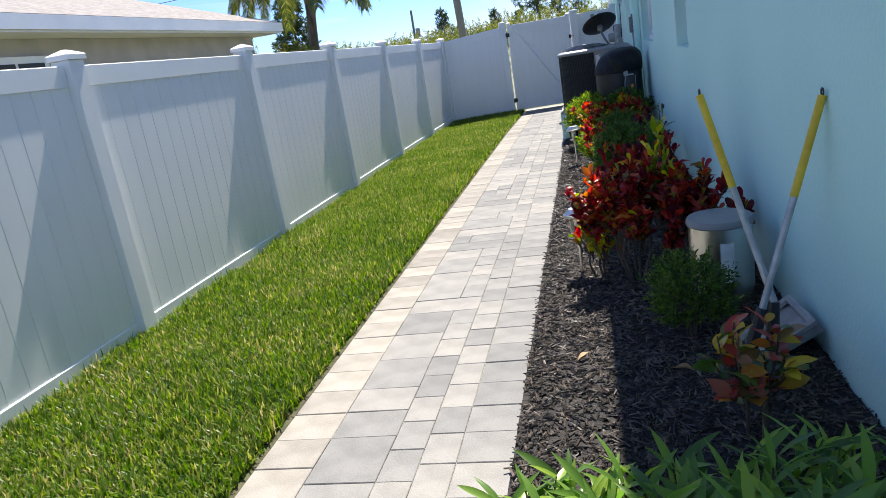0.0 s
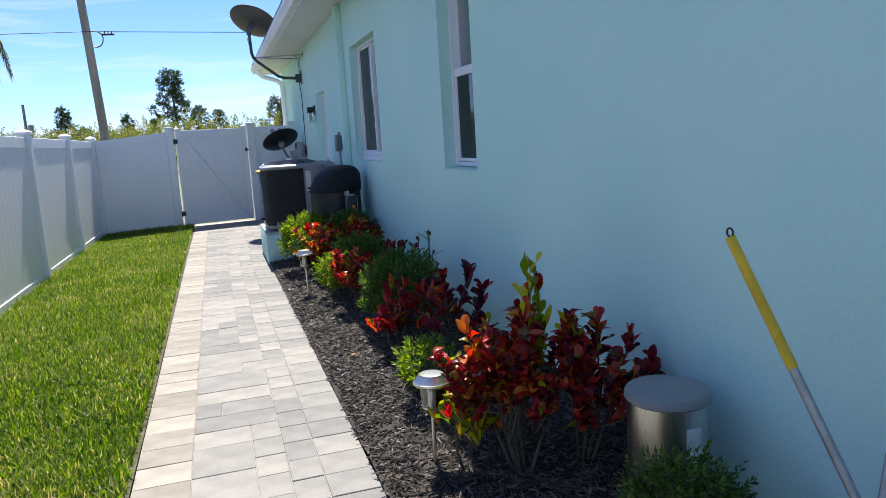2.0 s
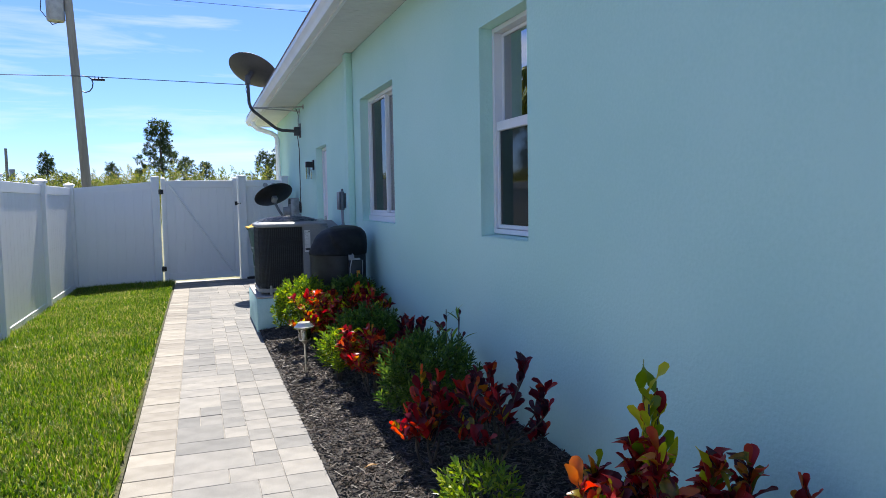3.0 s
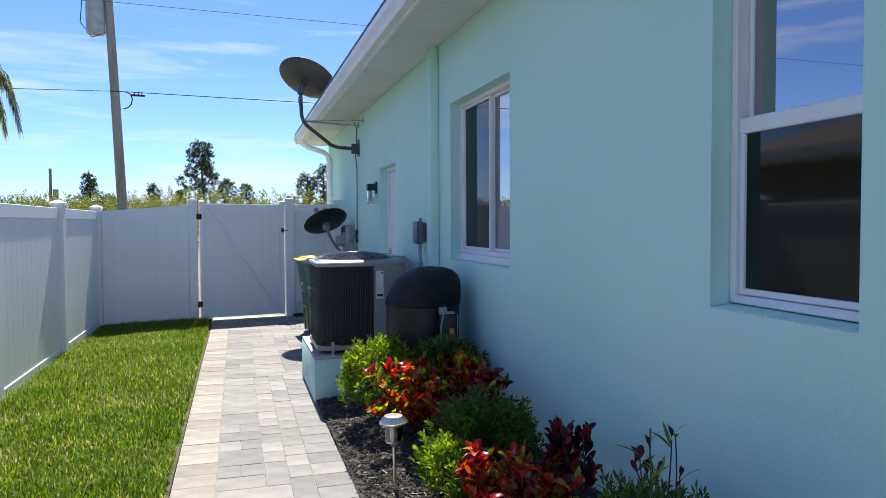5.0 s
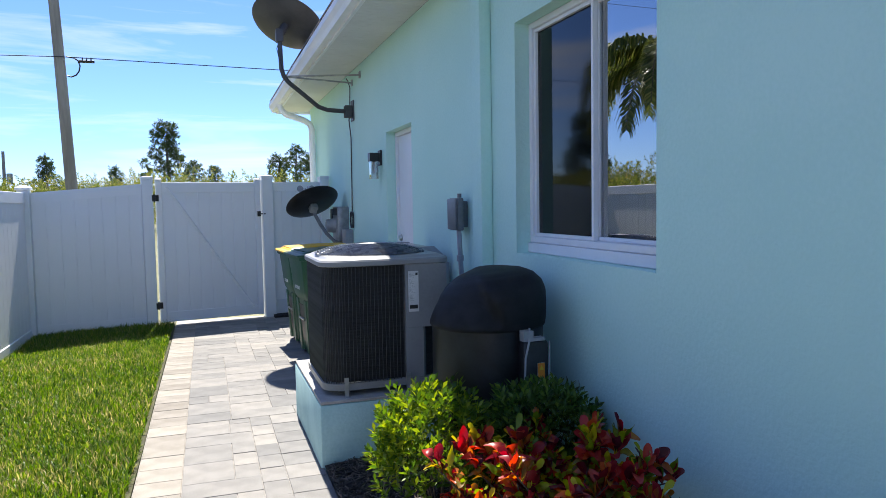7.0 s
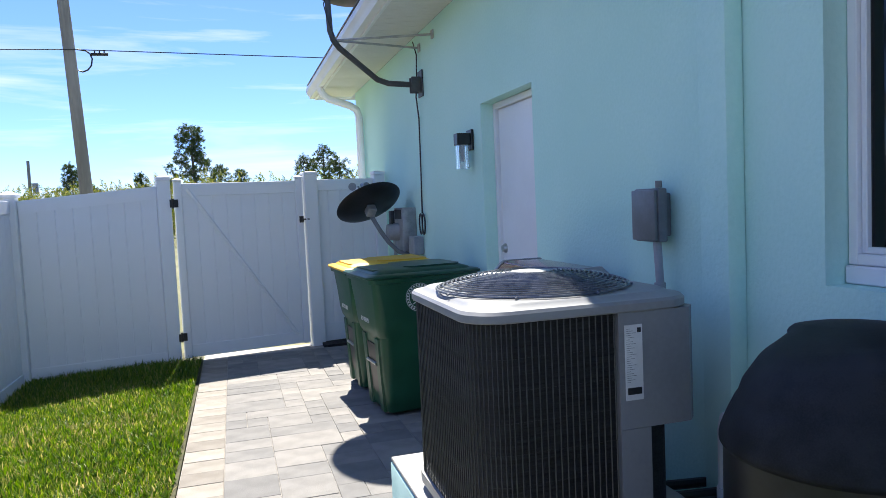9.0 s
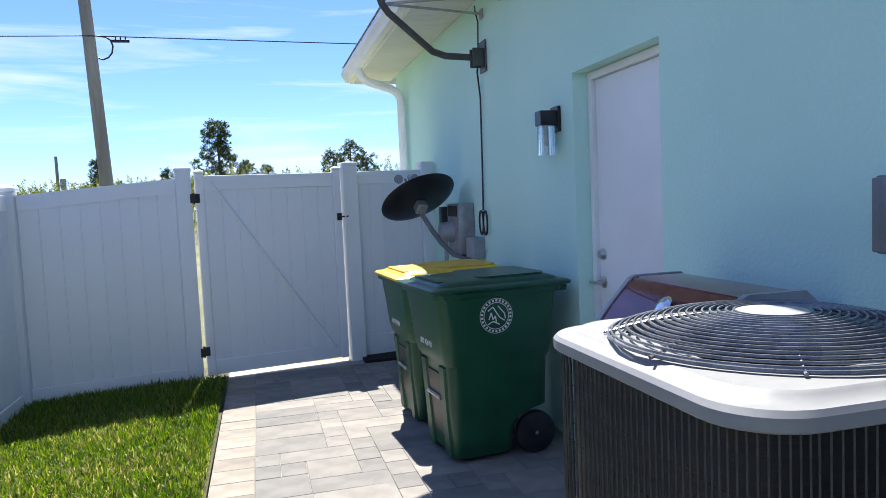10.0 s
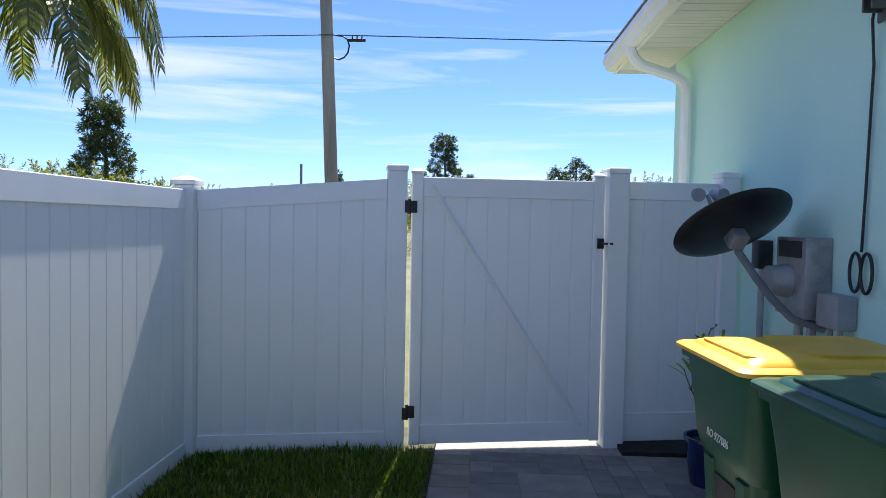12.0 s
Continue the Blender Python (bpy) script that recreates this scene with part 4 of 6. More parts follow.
wall_dish = thing("satellite_dish", pose(-0.004, 15.06, 2.545), "dark grey satellite dish on a bent mast bracketed to the wall", "satellite dish", "satellite dishes")
dish_bowl(wall_dish, (-0.755, -0.06, 0.93), (0.42, 0.40, 0.80), 0.43, 0.055, M_DISH, 0.92)
b = bm()
tube(b, [(-0.03, 0.0, 0.0), (-0.30, 0.01, 0.015), (-0.40, 0.02, 0.05), (-0.48, 0.0, 0.11), (-0.75, -0.10, 0.30), (-0.80, -0.12, 0.36), (-0.825, -0.12, 0.44), (-0.835, -0.11, 0.80)], 0.026, 10)
part("mast", b, M_DISH, wall_dish)
b = bm()
box(b, -0.012, 0.0, -0.075, 0.075, -0.11, 0.13)
box(b, -0.10, -0.012, -0.045, -0.03, -0.07, 0.07)
box(b, -0.10, -0.012, 0.03, 0.045, -0.07, 0.07)
soften(b, 0.004, 1)
part("wall_bracket", b, M_DISH, wall_dish)
b = bm()
box(b, -0.875, -0.795, -0.15, -0.05, 0.74, 0.88)
rod(b, (-0.83, -0.10, 0.82), (-0.755, -0.06, 0.945), 0.045, n=14)
soften(b, 0.006, 1)
part("tilt_clamp", b, M_DISH, wall_dish)
for q in ((-0.012, 0.0, 0.335), (-0.012, -0.45, 0.352)):
    b = bm()
    rod(b, (-0.79, -0.11, 0.36), q, 0.010, n=8)
    box(b, q[0], q[0] + 0.012, q[1] - 0.03, q[1] + 0.03, q[2] - 0.035, q[2] + 0.035)
    part("strut", b, M_GALV, wall_dish)
b = bm()
tube(b, [(-0.845, -0.11, 0.74), (-0.87, -0.13, 0.66), (-0.85, -0.15, 0.55), (-0.80, -0.14, 0.40)], 0.005, 5)
part("feed_cable", b, M_BLACK, wall_dish)

low_dish = thing("satellite_dish", pose(-0.184, 15.52, 1.01), "black satellite dish on a short grey arm beside the bins", "satellite dish", "satellite dishes")
n2 = Vector((-0.25, 0.54, 0.80)).normalized()
dish_bowl(low_dish, (-0.205, 0.27, 0.44), n2, 0.345, 0.05, M_BLACK, 0.95)
b = bm()
tube(b, [(0.17, 0.0, -0.06), (0.0, 0.0, -0.01), (-0.09, 0.04, 0.09), (-0.15, 0.12, 0.20), (-0.20, 0.24, 0.33), (-0.205, 0.265, 0.42)], 0.022, 10)
part("arm", b, M_EBOX, low_dish)
b = bm()
box(b, -0.045, 0.045, -0.05, 0.05, -0.05, 0.05, pose(-0.215, 0.235, 0.405, 35, 10, 10))
soften(b, 0.01)
part("tilt_bracket", b, M_GALV, low_dish)
b = bm()
tip = Vector((-0.26, 0.62, 0.66))
rod(b, (-0.22, 0.40, 0.38), tip, 0.012, n=8)
part("feed_arm", b, M_PLAST_GREY, low_dish)
for k in (-1, 1):
    b = bm()
    p = tip + Vector((0.055 * k, 0, 0.0))
    rod(b, p, p + Vector((0.02 * k, -0.07, 0.0)), 0.036, 0.042, n=14)
    rod(b, p + Vector((0, 0.07, 0.02)), p, 0.024, n=10)
    part("receiver", b, M_PLAST_GREY, low_dish)

coil = thing("coiled_cable", pose(-0.03, 15.17, 1.25), "black cable running down the wall to a hanging coil", "cable")
b = bm()
tube(b, [(0, -0.05, 1.30), (-0.01, -0.045, 1.20), (0.012, -0.03, 1.0), (0.014, 0.0, 0.4), (0.012, 0.012, 0.12)], 0.007, 6)
tube(b, [(-0.06, -0.2, 1.66), (-0.02, -0.08, 1.66), (0.01, -0.05, 1.58), (0.0, -0.05, 1.30)], 0.006, 6)
part("cable", b, M_BLACK, coil)
for s in (-1, 1):
    b = bm()
    tube(b, [(0.005, 0.05 * s + 0.05 * math.cos(a), 0.02 + 0.095 * math.sin(a)) for a in (2 * math.pi * k / 24 for k in range(25))], 0.008, 6)
    part("loop", b, M_BLACK, coil)

meter = thing("electric_meter", pose(-0.002, 15.66, 1.0), "grey metal meter box with a round glass meter on the wall", "electric meter")
b = bm()
box(b, -0.14, 0.0, -0.18, 0.18, 0.0, 0.43)
soften(b, 0.008)
part("box", b, M_METER, meter)
b = bm()
lathe(b, [(0.0, 0.0), (0.09, 0.0), (0.09, 0.03), (0.085, 0.05), (0.08, 0.11), (0.0, 0.115)], 24, pose(-0.141, 0.02, 0.19, 0, -90, 0))
part("meter_dome", b, M_PLAST_GREY, meter)
b = bm()
box(b, -0.1445, -0.141, -0.14, 0.14, 0.32, 0.41)
part("name_plate", b, M_INK, meter)
b = bm()
for y in (-0.1, 0.05):
    rod(b, (-0.06, y, -1.0), (-0.06, y, -0.001), 0.024, n=10)
part("conduit", b, M_PLAST_GREY, meter)
junction = thing("junction_box", pose(-0.002, 15.33, 0.98), "grey plastic junction box on the wall", "junction box", "junction boxes")
b = bm()
box(b, -0.10, 0.0, -0.11, 0.11, 0.0, 0.17)
soften(b, 0.012)
part("housing", b, M_PLAST_GREY, junction)
b = bm()
for y in (-0.05, 0.05):
    rod(b, (-0.05, y, -0.98), (-0.05, y, -0.001), 0.014, n=8)
part("conduit", b, M_PLAST_GREY, junction)
junction = thing("junction_box", pose(-0.002, 16.28, 1.22), "small black box on the wall near the gate", "junction box", "junction boxes")
b = bm()
box(b, -0.09, 0.0, -0.06, 0.06, 0.0, 0.18)
soften(b, 0.01)
part("housing", b, M_BLACK, junction)
b = bm()
rod(b, (-0.045, 0, -1.22), (-0.045, 0, -0.001), 0.02, n=10)
part("conduit", b, M_PLAST_GREY, junction)

ebox = thing("disconnect_box", pose(-0.002, 11.31, 1.262), "grey electrical disconnect box with a conduit on the wall", "electrical box")
b = bm()
box(b, -0.088, -0.045, -0.09, 0.09, 0.0, 0.22)
box(b, -0.0452, 0.0, -0.05, 0.07, 0.02, 0.20)
soften(b, 0.008)
part("housing", b, M_EBOX, ebox)
b = bm()
box(b, -0.104, -0.089, -0.084, 0.086, 0.006, 0.214)
soften(b, 0.005)
part("cover", b, M_EBOX, ebox)
b = bm()
rod(b, (-0.065, -0.06, 0.221), (-0.065, -0.06, 0.25), 0.014, n=10)
part("hasp", b, M_EBOX, ebox)
b = bm()
tube(b, [(-0.065, -0.04, -0.001), (-0.055, -0.05, -0.30), (-0.06, -0.07, -0.42), (-0.16, -0.10, -0.60), (-0.26, -0.12, -0.72)], 0.017, 10)
rod(b, (-0.06, -0.046, -0.17), (-0.06, -0.046, -0.21), 0.024, n=10)
part("conduit", b, M_PLAST_GREY, ebox)

sconce = thing("wall_sconce", pose(-0.002, 13.73, 1.86), "modern black wall sconce with a square clear glass tube", "wall lamp")
b = bm()
box(b, -0.02, 0.0, -0.055, 0.055, -0.02, 0.13)
soften(b, 0.003, 1)
part("back_plate", b, M_BLACK, sconce)
b = bm()
box(b, -0.125, -0.021, -0.045, 0.045, 0.02, 0.105)
soften(b, 0.003, 1)
part("head", b, M_BLACK, sconce)
b = bm()
for x0, x1, y0, y1 in ((-0.115, -0.108, -0.04, 0.04), (-0.045, -0.038, -0.04, 0.04), (-0.108, -0.045, -0.04, -0.033), (-0.108, -0.045, 0.033, 0.04)):
    box(b, x0, x1, y0, y1, -0.155, 0.019)
part("glass_tube", b, M_CLEAR, sconce, "clear square glass tube", smooth=0)
b = bm()
rod(b, (-0.077, 0, -0.10), (-0.077, 0, 0.019), 0.014, n=12)
part("bulb", b, M_LABEL, sconce)


# ---- garden lights, digger, can ----
def garden_light(m):
    t = thing("garden_light", m, "stainless steel solar garden light on a stake in the mulch", "garden light", "garden lights along the bed")
    b = bm()
    rod(b, (0, 0, -0.08), (0, 0, 0.215), 0.008, n=10)
    part("stake", b, M_STEEL, t)
    b = bm()
    lathe(b, [(0.0, 0.213), (0.012, 0.213), (0.020, 0.228), (0.040, 0.240), (0.042, 0.248), (0.0, 0.248)], 24)
    part("cup", b, M_STEEL, t)
    b = bm()
    lathe(b, [(0.041, 0.2485), (0.046, 0.328), (0.043, 0.328), (0.038, 0.2485)], 24)
    part("jar", b, M_CLEAR, t, "clear glass jar")
    b = bm()
    lathe(b, [(0.0, 0.33), (0.066, 0.329), (0.070, 0.333), (0.070, 0.341), (0.062, 0.346), (0.058, 0.355), (0.046, 0.364), (0.044, 0.369), (0.0, 0.371)], 28)
    part("cap", b, M_STEEL, t)
    b = bm()
    lathe(b, [(0.0, 0.249), (0.012, 0.249), (0.014, 0.29), (0.008, 0.30), (0.0, 0.30)], 12)
    part("bulb", b, M_LABEL, t)
    return t


lamp = garden_light(pose(-0.89, 4.70, 0.02, 0, 1, 0) @ Matrix.Scale(1.1, 4))
copy_thing(lamp, pose(-0.94, 8.45, 0.03, 0, -1.5, 40))

digger = thing("post_hole_digger", pose(-0.27, 3.20, 0.06), "post hole digger with yellow grips leaning open on the wall", "digging tool")
pivot = Vector((0.02, 0.0, 0.29))
for top, low in (((0.258, 0.085, 0.985), (-0.03, -0.03, 0.12)), ((-0.08, 0.372, 1.01), (0.06, 0.02, 0.12))):
    top, low = Vector(top), Vector(low)
    a = pivot + Vector((0.01 if top.x > 0 else 0.06, 0.0 if top.x > 0 else 0.05, 0.0))
    h = part("shaft", (lambda b: (rod(b, a, a.lerp(top, 0.55), 0.0125, n=12), b)[-1])(bm()), M_GALV, digger)
    part("grip", (lambda b: (rod(b, a.lerp(top, 0.54), top, 0.0138, n=12), b)[-1])(bm()), M_YELLOW, digger, "yellow handle grip")
    part("end_ring", (lambda b: (tube(b, [top + Vector((0.0, 0.012 * math.cos(k), 0.012 + 0.012 * math.sin(k))) for k in (i * 0.7 for i in range(10))], 0.003, 5), b)[-1])(bm()), M_BLACK, digger)
    part("socket", (lambda b: (rod(b, a, low, 0.019, 0.024, n=10), b)[-1])(bm()), M_BLACK, digger)
for s in (-1, 1):
    b = bm()
    loft(b, [[(0.02 + s * (0.03 + 0.03 * math.cos(t)) + s * 0.01, -0.02 + 0.075 * math.sin(t) * k, z) for t in (-1.3, -0.7, 0, 0.7, 1.3)] for z, k in ((0.16, 0.8), (0.06, 1.0), (-0.04, 0.7))], close=False, cap=False)
    me = part("blade", b, M_EBOX, digger, "dark steel scoop blade")
    me.modifiers.new("thick", "SOLIDIFY").thickness = 0.004

block = thing("splash_block", pose(-0.145, 3.43, 0.155, 0, -33, 4) @ Matrix.Scale(0.76, 4), "grey concrete splash block lying against the wall", "splash block")
b = bm()
loft(b, [[(-0.20, -0.13, z), (0.17, -0.17, z), (0.17, 0.17, z), (-0.20, 0.13, z)] for z in (-0.04, 0.0)])
part("slab", b, M_CONCRETE, block, smooth=0)
for pts in (((-0.20, -0.13), (0.17, -0.17)), ((-0.20, 0.13), (0.17, 0.17)), ((0.155, -0.17), (0.155, 0.17))):
    b = bm()
    rod(b, (*pts[0], 0.012), (*pts[1], 0.028), 0.02, n=6)
    part("rim", b, M_CONCRETE, block)

bin_small = thing("pedal_bin", pose(-0.235, 4.02, 0.055), "small round stainless steel pedal bin with a grey lid", "pedal bin")
b = bm()
lathe(b, [(0.0, 0.0), (0.135, 0.0), (0.138, 0.02), (0.138, 0.39), (0.0, 0.39)], 40)
part("body", b, M_STEEL, bin_small)
b = bm()
lathe(b, [(0.0, 0.391), (0.142, 0.391), (0.146, 0.396), (0.146, 0.412), (0.138, 0.424), (0.07, 0.432), (0.0, 0.434)], 40)
part("lid", b, M_AC, bin_small, "matt grey lid")
# upright pale rectangle curved around the body
b = bm()
for k in range(9):
    a0 = radians(-100 + k * 2.6)
    a1 = radians(-100 + (k + 1) * 2.6)
    b.faces.new([b.verts.new((0.1398 * math.cos(a), 0.1398 * math.sin(a), z)) for a, z in ((a0, 0.15), (a1, 0.15), (a1, 0.33), (a0, 0.33))])
part("sticker", b, M_LABEL, bin_small)
b = bm()
lathe(b, [(0.0, -0.004), (0.141, -0.004), (0.141, 0.016), (0.139, 0.018)], 40)
part("base_ring", b, M_BLACK, bin_small)


# ---- foliage ----
L_RED = leafy("croton_red_leaf", [(0.0, (0.085, 0.012, 0.017)), (0.18, (0.20, 0.017, 0.024)), (0.45, (0.36, 0.027, 0.03)), (0.68, (0.47, 0.06, 0.032)), (0.83, (0.48, 0.17, 0.032)), (0.92, (0.11, 0.10, 0.02)), (1.0, (0.42, 0.30, 0.03))], 0.34, 0.45, island=False, spread=(28, 0.35))
L_DARK = leafy("croton_dark_leaf", [(0.0, (0.035, 0.013, 0.02)), (0.45, (0.075, 0.013, 0.022)), (0.75, (0.16, 0.016, 0.022)), (1.0, (0.36, 0.04, 0.026))], 0.36, 0.32, island=False, spread=(28, 0.3))
L_YG = leafy("croton_yellow_leaf", [(0.0, (0.07, 0.13, 0.012)), (0.5, (0.22, 0.27, 0.015)), (1.0, (0.55, 0.45, 0.02))], 0.32, 0.4, island=False)
L_BROAD = leafy("croton_broad_leaf", [(0.0, (0.03, 0.08, 0.016)), (0.3, (0.09, 0.15, 0.02)), (0.45, (0.27, 0.12, 0.07)), (0.6, (0.30, 0.06, 0.05)), (0.75, (0.38, 0.04, 0.02)), (0.86, (0.42, 0.22, 0.03)), (1.0, (0.55, 0.42, 0.03))], 0.35, 0.3, island=False)
L_LANCE = leafy("lance_leaf", [(0.0, (0.06, 0.125, 0.025)), (0.6, (0.15, 0.27, 0.045)), (1.0, (0.30, 0.40, 0.06))], 0.35, 0.42, island=False)
L_SHRUB = leafy("shrub_leaf", [(0.0, (0.022, 0.055, 0.012)), (0.6, (0.06, 0.12, 0.02)), (1.0, (0.14, 0.20, 0.03))], 0.4, 0.38)
L_BRIGHT = leafy("bright_shrub_leaf", [(0.0, (0.035, 0.075, 0.012)), (0.5, (0.095, 0.165, 0.017)), (1.0, (0.27, 0.31, 0.03))], 0.38, 0.4)
L_GRASS = leafy("grass_blade", [(0.0, (0.034, 0.080, 0.009)), (0.35, (0.076, 0.146, 0.012)), (0.7, (0.14, 0.21, 0.02)), (0.88, (0.25, 0.255, 0.055)), (1.0, (0.37, 0.31, 0.14))], 0.42, 0.42, spread=(1.6, 0.6))
L_PALM = leafy("palm_leaflet", [(0.0, (0.05, 0.075, 0.015)), (0.6, (0.11, 0.14, 0.025)), (1.0, (0.26, 0.24, 0.07))], 0.35, 0.35)
L_PINE = leafy("pine_needle", [(0.0, (0.020, 0.038, 0.012)), (0.7, (0.045, 0.075, 0.018)), (1.0, (0.09, 0.11, 0.03))], 0.6, 0.2)
L_DRY = leafy("dry_leaf", [(0.0, (0.28, 0.17, 0.08)), (1.0, (0.42, 0.28, 0.14))], 0.7, 0.2, island=False)
L_SCRUB = leafy("scrub_leaf", [(0.0, (0.05, 0.075, 0.014)), (0.5, (0.12, 0.15, 0.025)), (0.9, (0.22, 0.21, 0.05)), (1.0, (0.30, 0.22, 0.08))], 0.6, 0.35)


RAMPS = {m.name: [(e.position, tuple(e.color)[:3]) for n in m.node_tree.nodes if n.bl_idname == "ShaderNodeValToRGB" for e in n.color_ramp.elements] for m in (L_RED, L_DARK, L_YG, L_BROAD, L_LANCE)}
ISLAND = {k: leafy("inner_" + k, v, 0.32, 0.36) for k, v in RAMPS.items()}


def leaf_shape(name, length, width, material, bend=0.35, fold=0.25, wave=0.0, segs=5, blunt=1.0):
    """One leaf from its stalk along +y, folded at the midrib and bending down."""
    vs, fs = [], []
    for i in range(segs + 1):
        t = i / segs
        w = width * 0.5 * math.sin(math.pi * min(1, 0.06 + t * 0.94) ** blunt) ** 0.8 if i < segs else 0.0006
        y, z = length * t, -bend * length * t * t
        s = wave * width * math.sin(t * 9)
        vs += [(-w, y, z + fold * w + s), (0, y, z), (w, y, z + fold * w - s)]
        if i:
            a = 3 * i - 3
            fs += [(a, a + 1, a + 4, a + 3), (a + 1, a + 2, a + 5, a + 4)]
    return raw(name, vs, fs, material, True)


def paddle_shape(name, length, width, material, curl=0.5, fold=0.3, wave=0.1):
    """A blunt croton leaf from its stalk along +y: narrow base, round wavy tip that curls back."""
    vs, fs = [], []
    for i, w in enumerate((0.10, 0.34, 0.68, 0.92, 1.0, 0.86, 0.40)):
        t = i / 6
        a = curl * t * t
        y, z = length * t * math.cos(a), length * t * math.sin(-a) + 0.10 * length * math.sin(math.pi * t)
        h = width * 0.5 * w
        s = wave * width * math.sin(t * 8 + 0.6)
        vs += [(-h, y, z + fold * h + s), (0, y + (0.03 * length if i == 6 else 0), z), (h, y, z + fold * h - s)]
        if i:
            n = 3 * i - 3
            fs += [(n, n + 1, n + 4, n + 3), (n + 1, n + 2, n + 5, n + 4)]
    return raw(name, vs, fs, material, True)


def aim(p, d, roll=0.0):
    """A pose at p whose y axis points along d."""
    d = Vector(d).normalized()
    side = d.cross(Vector((0, 0, 1)))
    side = side.normalized() if side.length > 1e-4 else Vector((1, 0, 0))
    up = side.cross(d)
    m = Matrix((side, d, up)).transposed().to_4x4()
    return Matrix.Translation(p) @ m @ Matrix.Rotation(roll, 4, "Y")


def croton(rng, m, label, height, spread, stems, leaves, shapes, low=0.35, up=0.9, lean=(0, 0), size=(0.5, 1.0)):
    """A leafy plant: bent stems, and leaves in whorls towards their tips."""
    t = thing("croton_plant", m, label, "shrub", "shrubs in the bed")
    twigs = []
    mains = max(3, stems // 4)
    for k in range(mains):
        a = 2 * math.pi * (k + rng.random() * 0.7) / mains
        rr = spread * (0.3 + 0.4 * rng.random())
        h = height * (0.40 + 0.16 * rng.random())
        root = Vector((0.025 * math.cos(a), 0.025 * math.sin(a), -0.03))
        fork = Vector((rr * 0.6 * math.cos(a) + lean[0] * 0.5, rr * 0.6 * math.sin(a) + lean[1] * 0.5, h))
        bow = root.lerp(fork, 0.5) + Vector((rng.uniform(-0.03, 0.03), rng.uniform(-0.03, 0.03), 0))
        b = bm()
        tube(b, [root, root.lerp(bow, 0.6), bow, bow.lerp(fork, 0.6), fork], 0.0075, 6, taper=0.005)
        part("stem", b, M_STEM, t)
        for q in range(6):
            c = a + rng.uniform(-1.3, 1.3)
            r2 = spread * (0.25 + 0.72 * rng.random())
            tip = Vector((r2 * math.cos(c) + lean[0], r2 * math.sin(c) + lean[1], height * (0.42 + 0.55 * rng.random()) * (1 - 0.25 * (r2 / spread) ** 2)))
            start = root.lerp(fork, rng.uniform(0.45, 1.0))
            mid = start.lerp(tip, 0.5) + Vector((0.02 * math.cos(c), 0.02 * math.sin(c), -0.02))
            pts = [(1 - u) ** 2 * start + 2 * u * (1 - u) * mid + u * u * tip for u in (i / 6 for i in range(7))]
            b = bm()
            tube(b, pts, 0.0045, 5, taper=0.0025)
            part("twig", b, M_STEM, t)
            twigs.append(pts)
    rest = {}
    for k in range(leaves):
        pts = twigs[k % len(twigs)]
        s = low + (1 - low) * rng.random() ** 0.6
        f = s * 6
        i = min(5, int(f))
        p = pts[i].lerp(pts[i + 1], f - i)
        a = k * 2.4 + rng.random()
        out = Vector((math.cos(a), math.sin(a), 0))
        d = out * (1.0 - 0.45 * s) + Vector((0, 0, up * (0.35 + 1.25 * s * rng.random())))
        sh = shapes[rng.choices(range(len(shapes)), [w for _, w in shapes])[0]][0]
        sc = size[0] + (size[1] - size[0]) * rng.random()
        m2 = aim(p, d, rng.uniform(-0.8, 0.8)) @ Matrix.Diagonal((sc * rng.uniform(0.8, 1.15), sc, sc, 1))
        if k < 220:
            lf = part("leaf", sh, None, t)
            lf.matrix_basis = m2
        else:
            vs, fs = rest.setdefault(sh.materials[0].name, ([], []))
            n0 = len(vs)
            vs += [m2 @ v.co for v in sh.vertices]
            fs += [tuple(n0 + q for q in pl.vertices) for pl in sh.polygons]
    for nm, (vs, fs) in rest.items():
        tagged(part("inner_leaves", raw("inner_leaves", vs, fs, ISLAND[nm], True), None, t), kind="stuff")
    return t


def scatter_leaves(rng, sprigs, per, length, width, name, material):
    """Many small leaves along short sprigs (point, direction), in one mesh."""
    vs, fs = [], []
    for p, d, ln in sprigs:
        d = d.normalized()
        s1 = d.orthogonal().normalized()
        s2 = d.cross(s1)
        for j in range(per):
            u = j / per
            a = j * 2.4 + rng.random() * 0.8
            o = (s1 * math.cos(a) + s2 * math.sin(a))
            q = p + d * ln * u
            dd = (o * (1 - 0.55 * u) + d * (0.5 + 0.6 * u)).normalized()
            w = dd.cross(Vector((rng.uniform(-1, 1), rng.uniform(-1, 1), rng.uniform(-1, 1)))).normalized()
            l = length * (0.65 + 0.6 * rng.random())
            w = w * width * 0.5
            n = len(vs)
            vs += [q, q + dd * l * 0.5 + w, q + dd * l * 0.5 - w, q + dd * l - Vector((0, 0, l * 0.12))]
            fs += [(n, n + 1, n + 3), (n, n + 3, n + 2)]
    return raw(name, vs, fs, material)


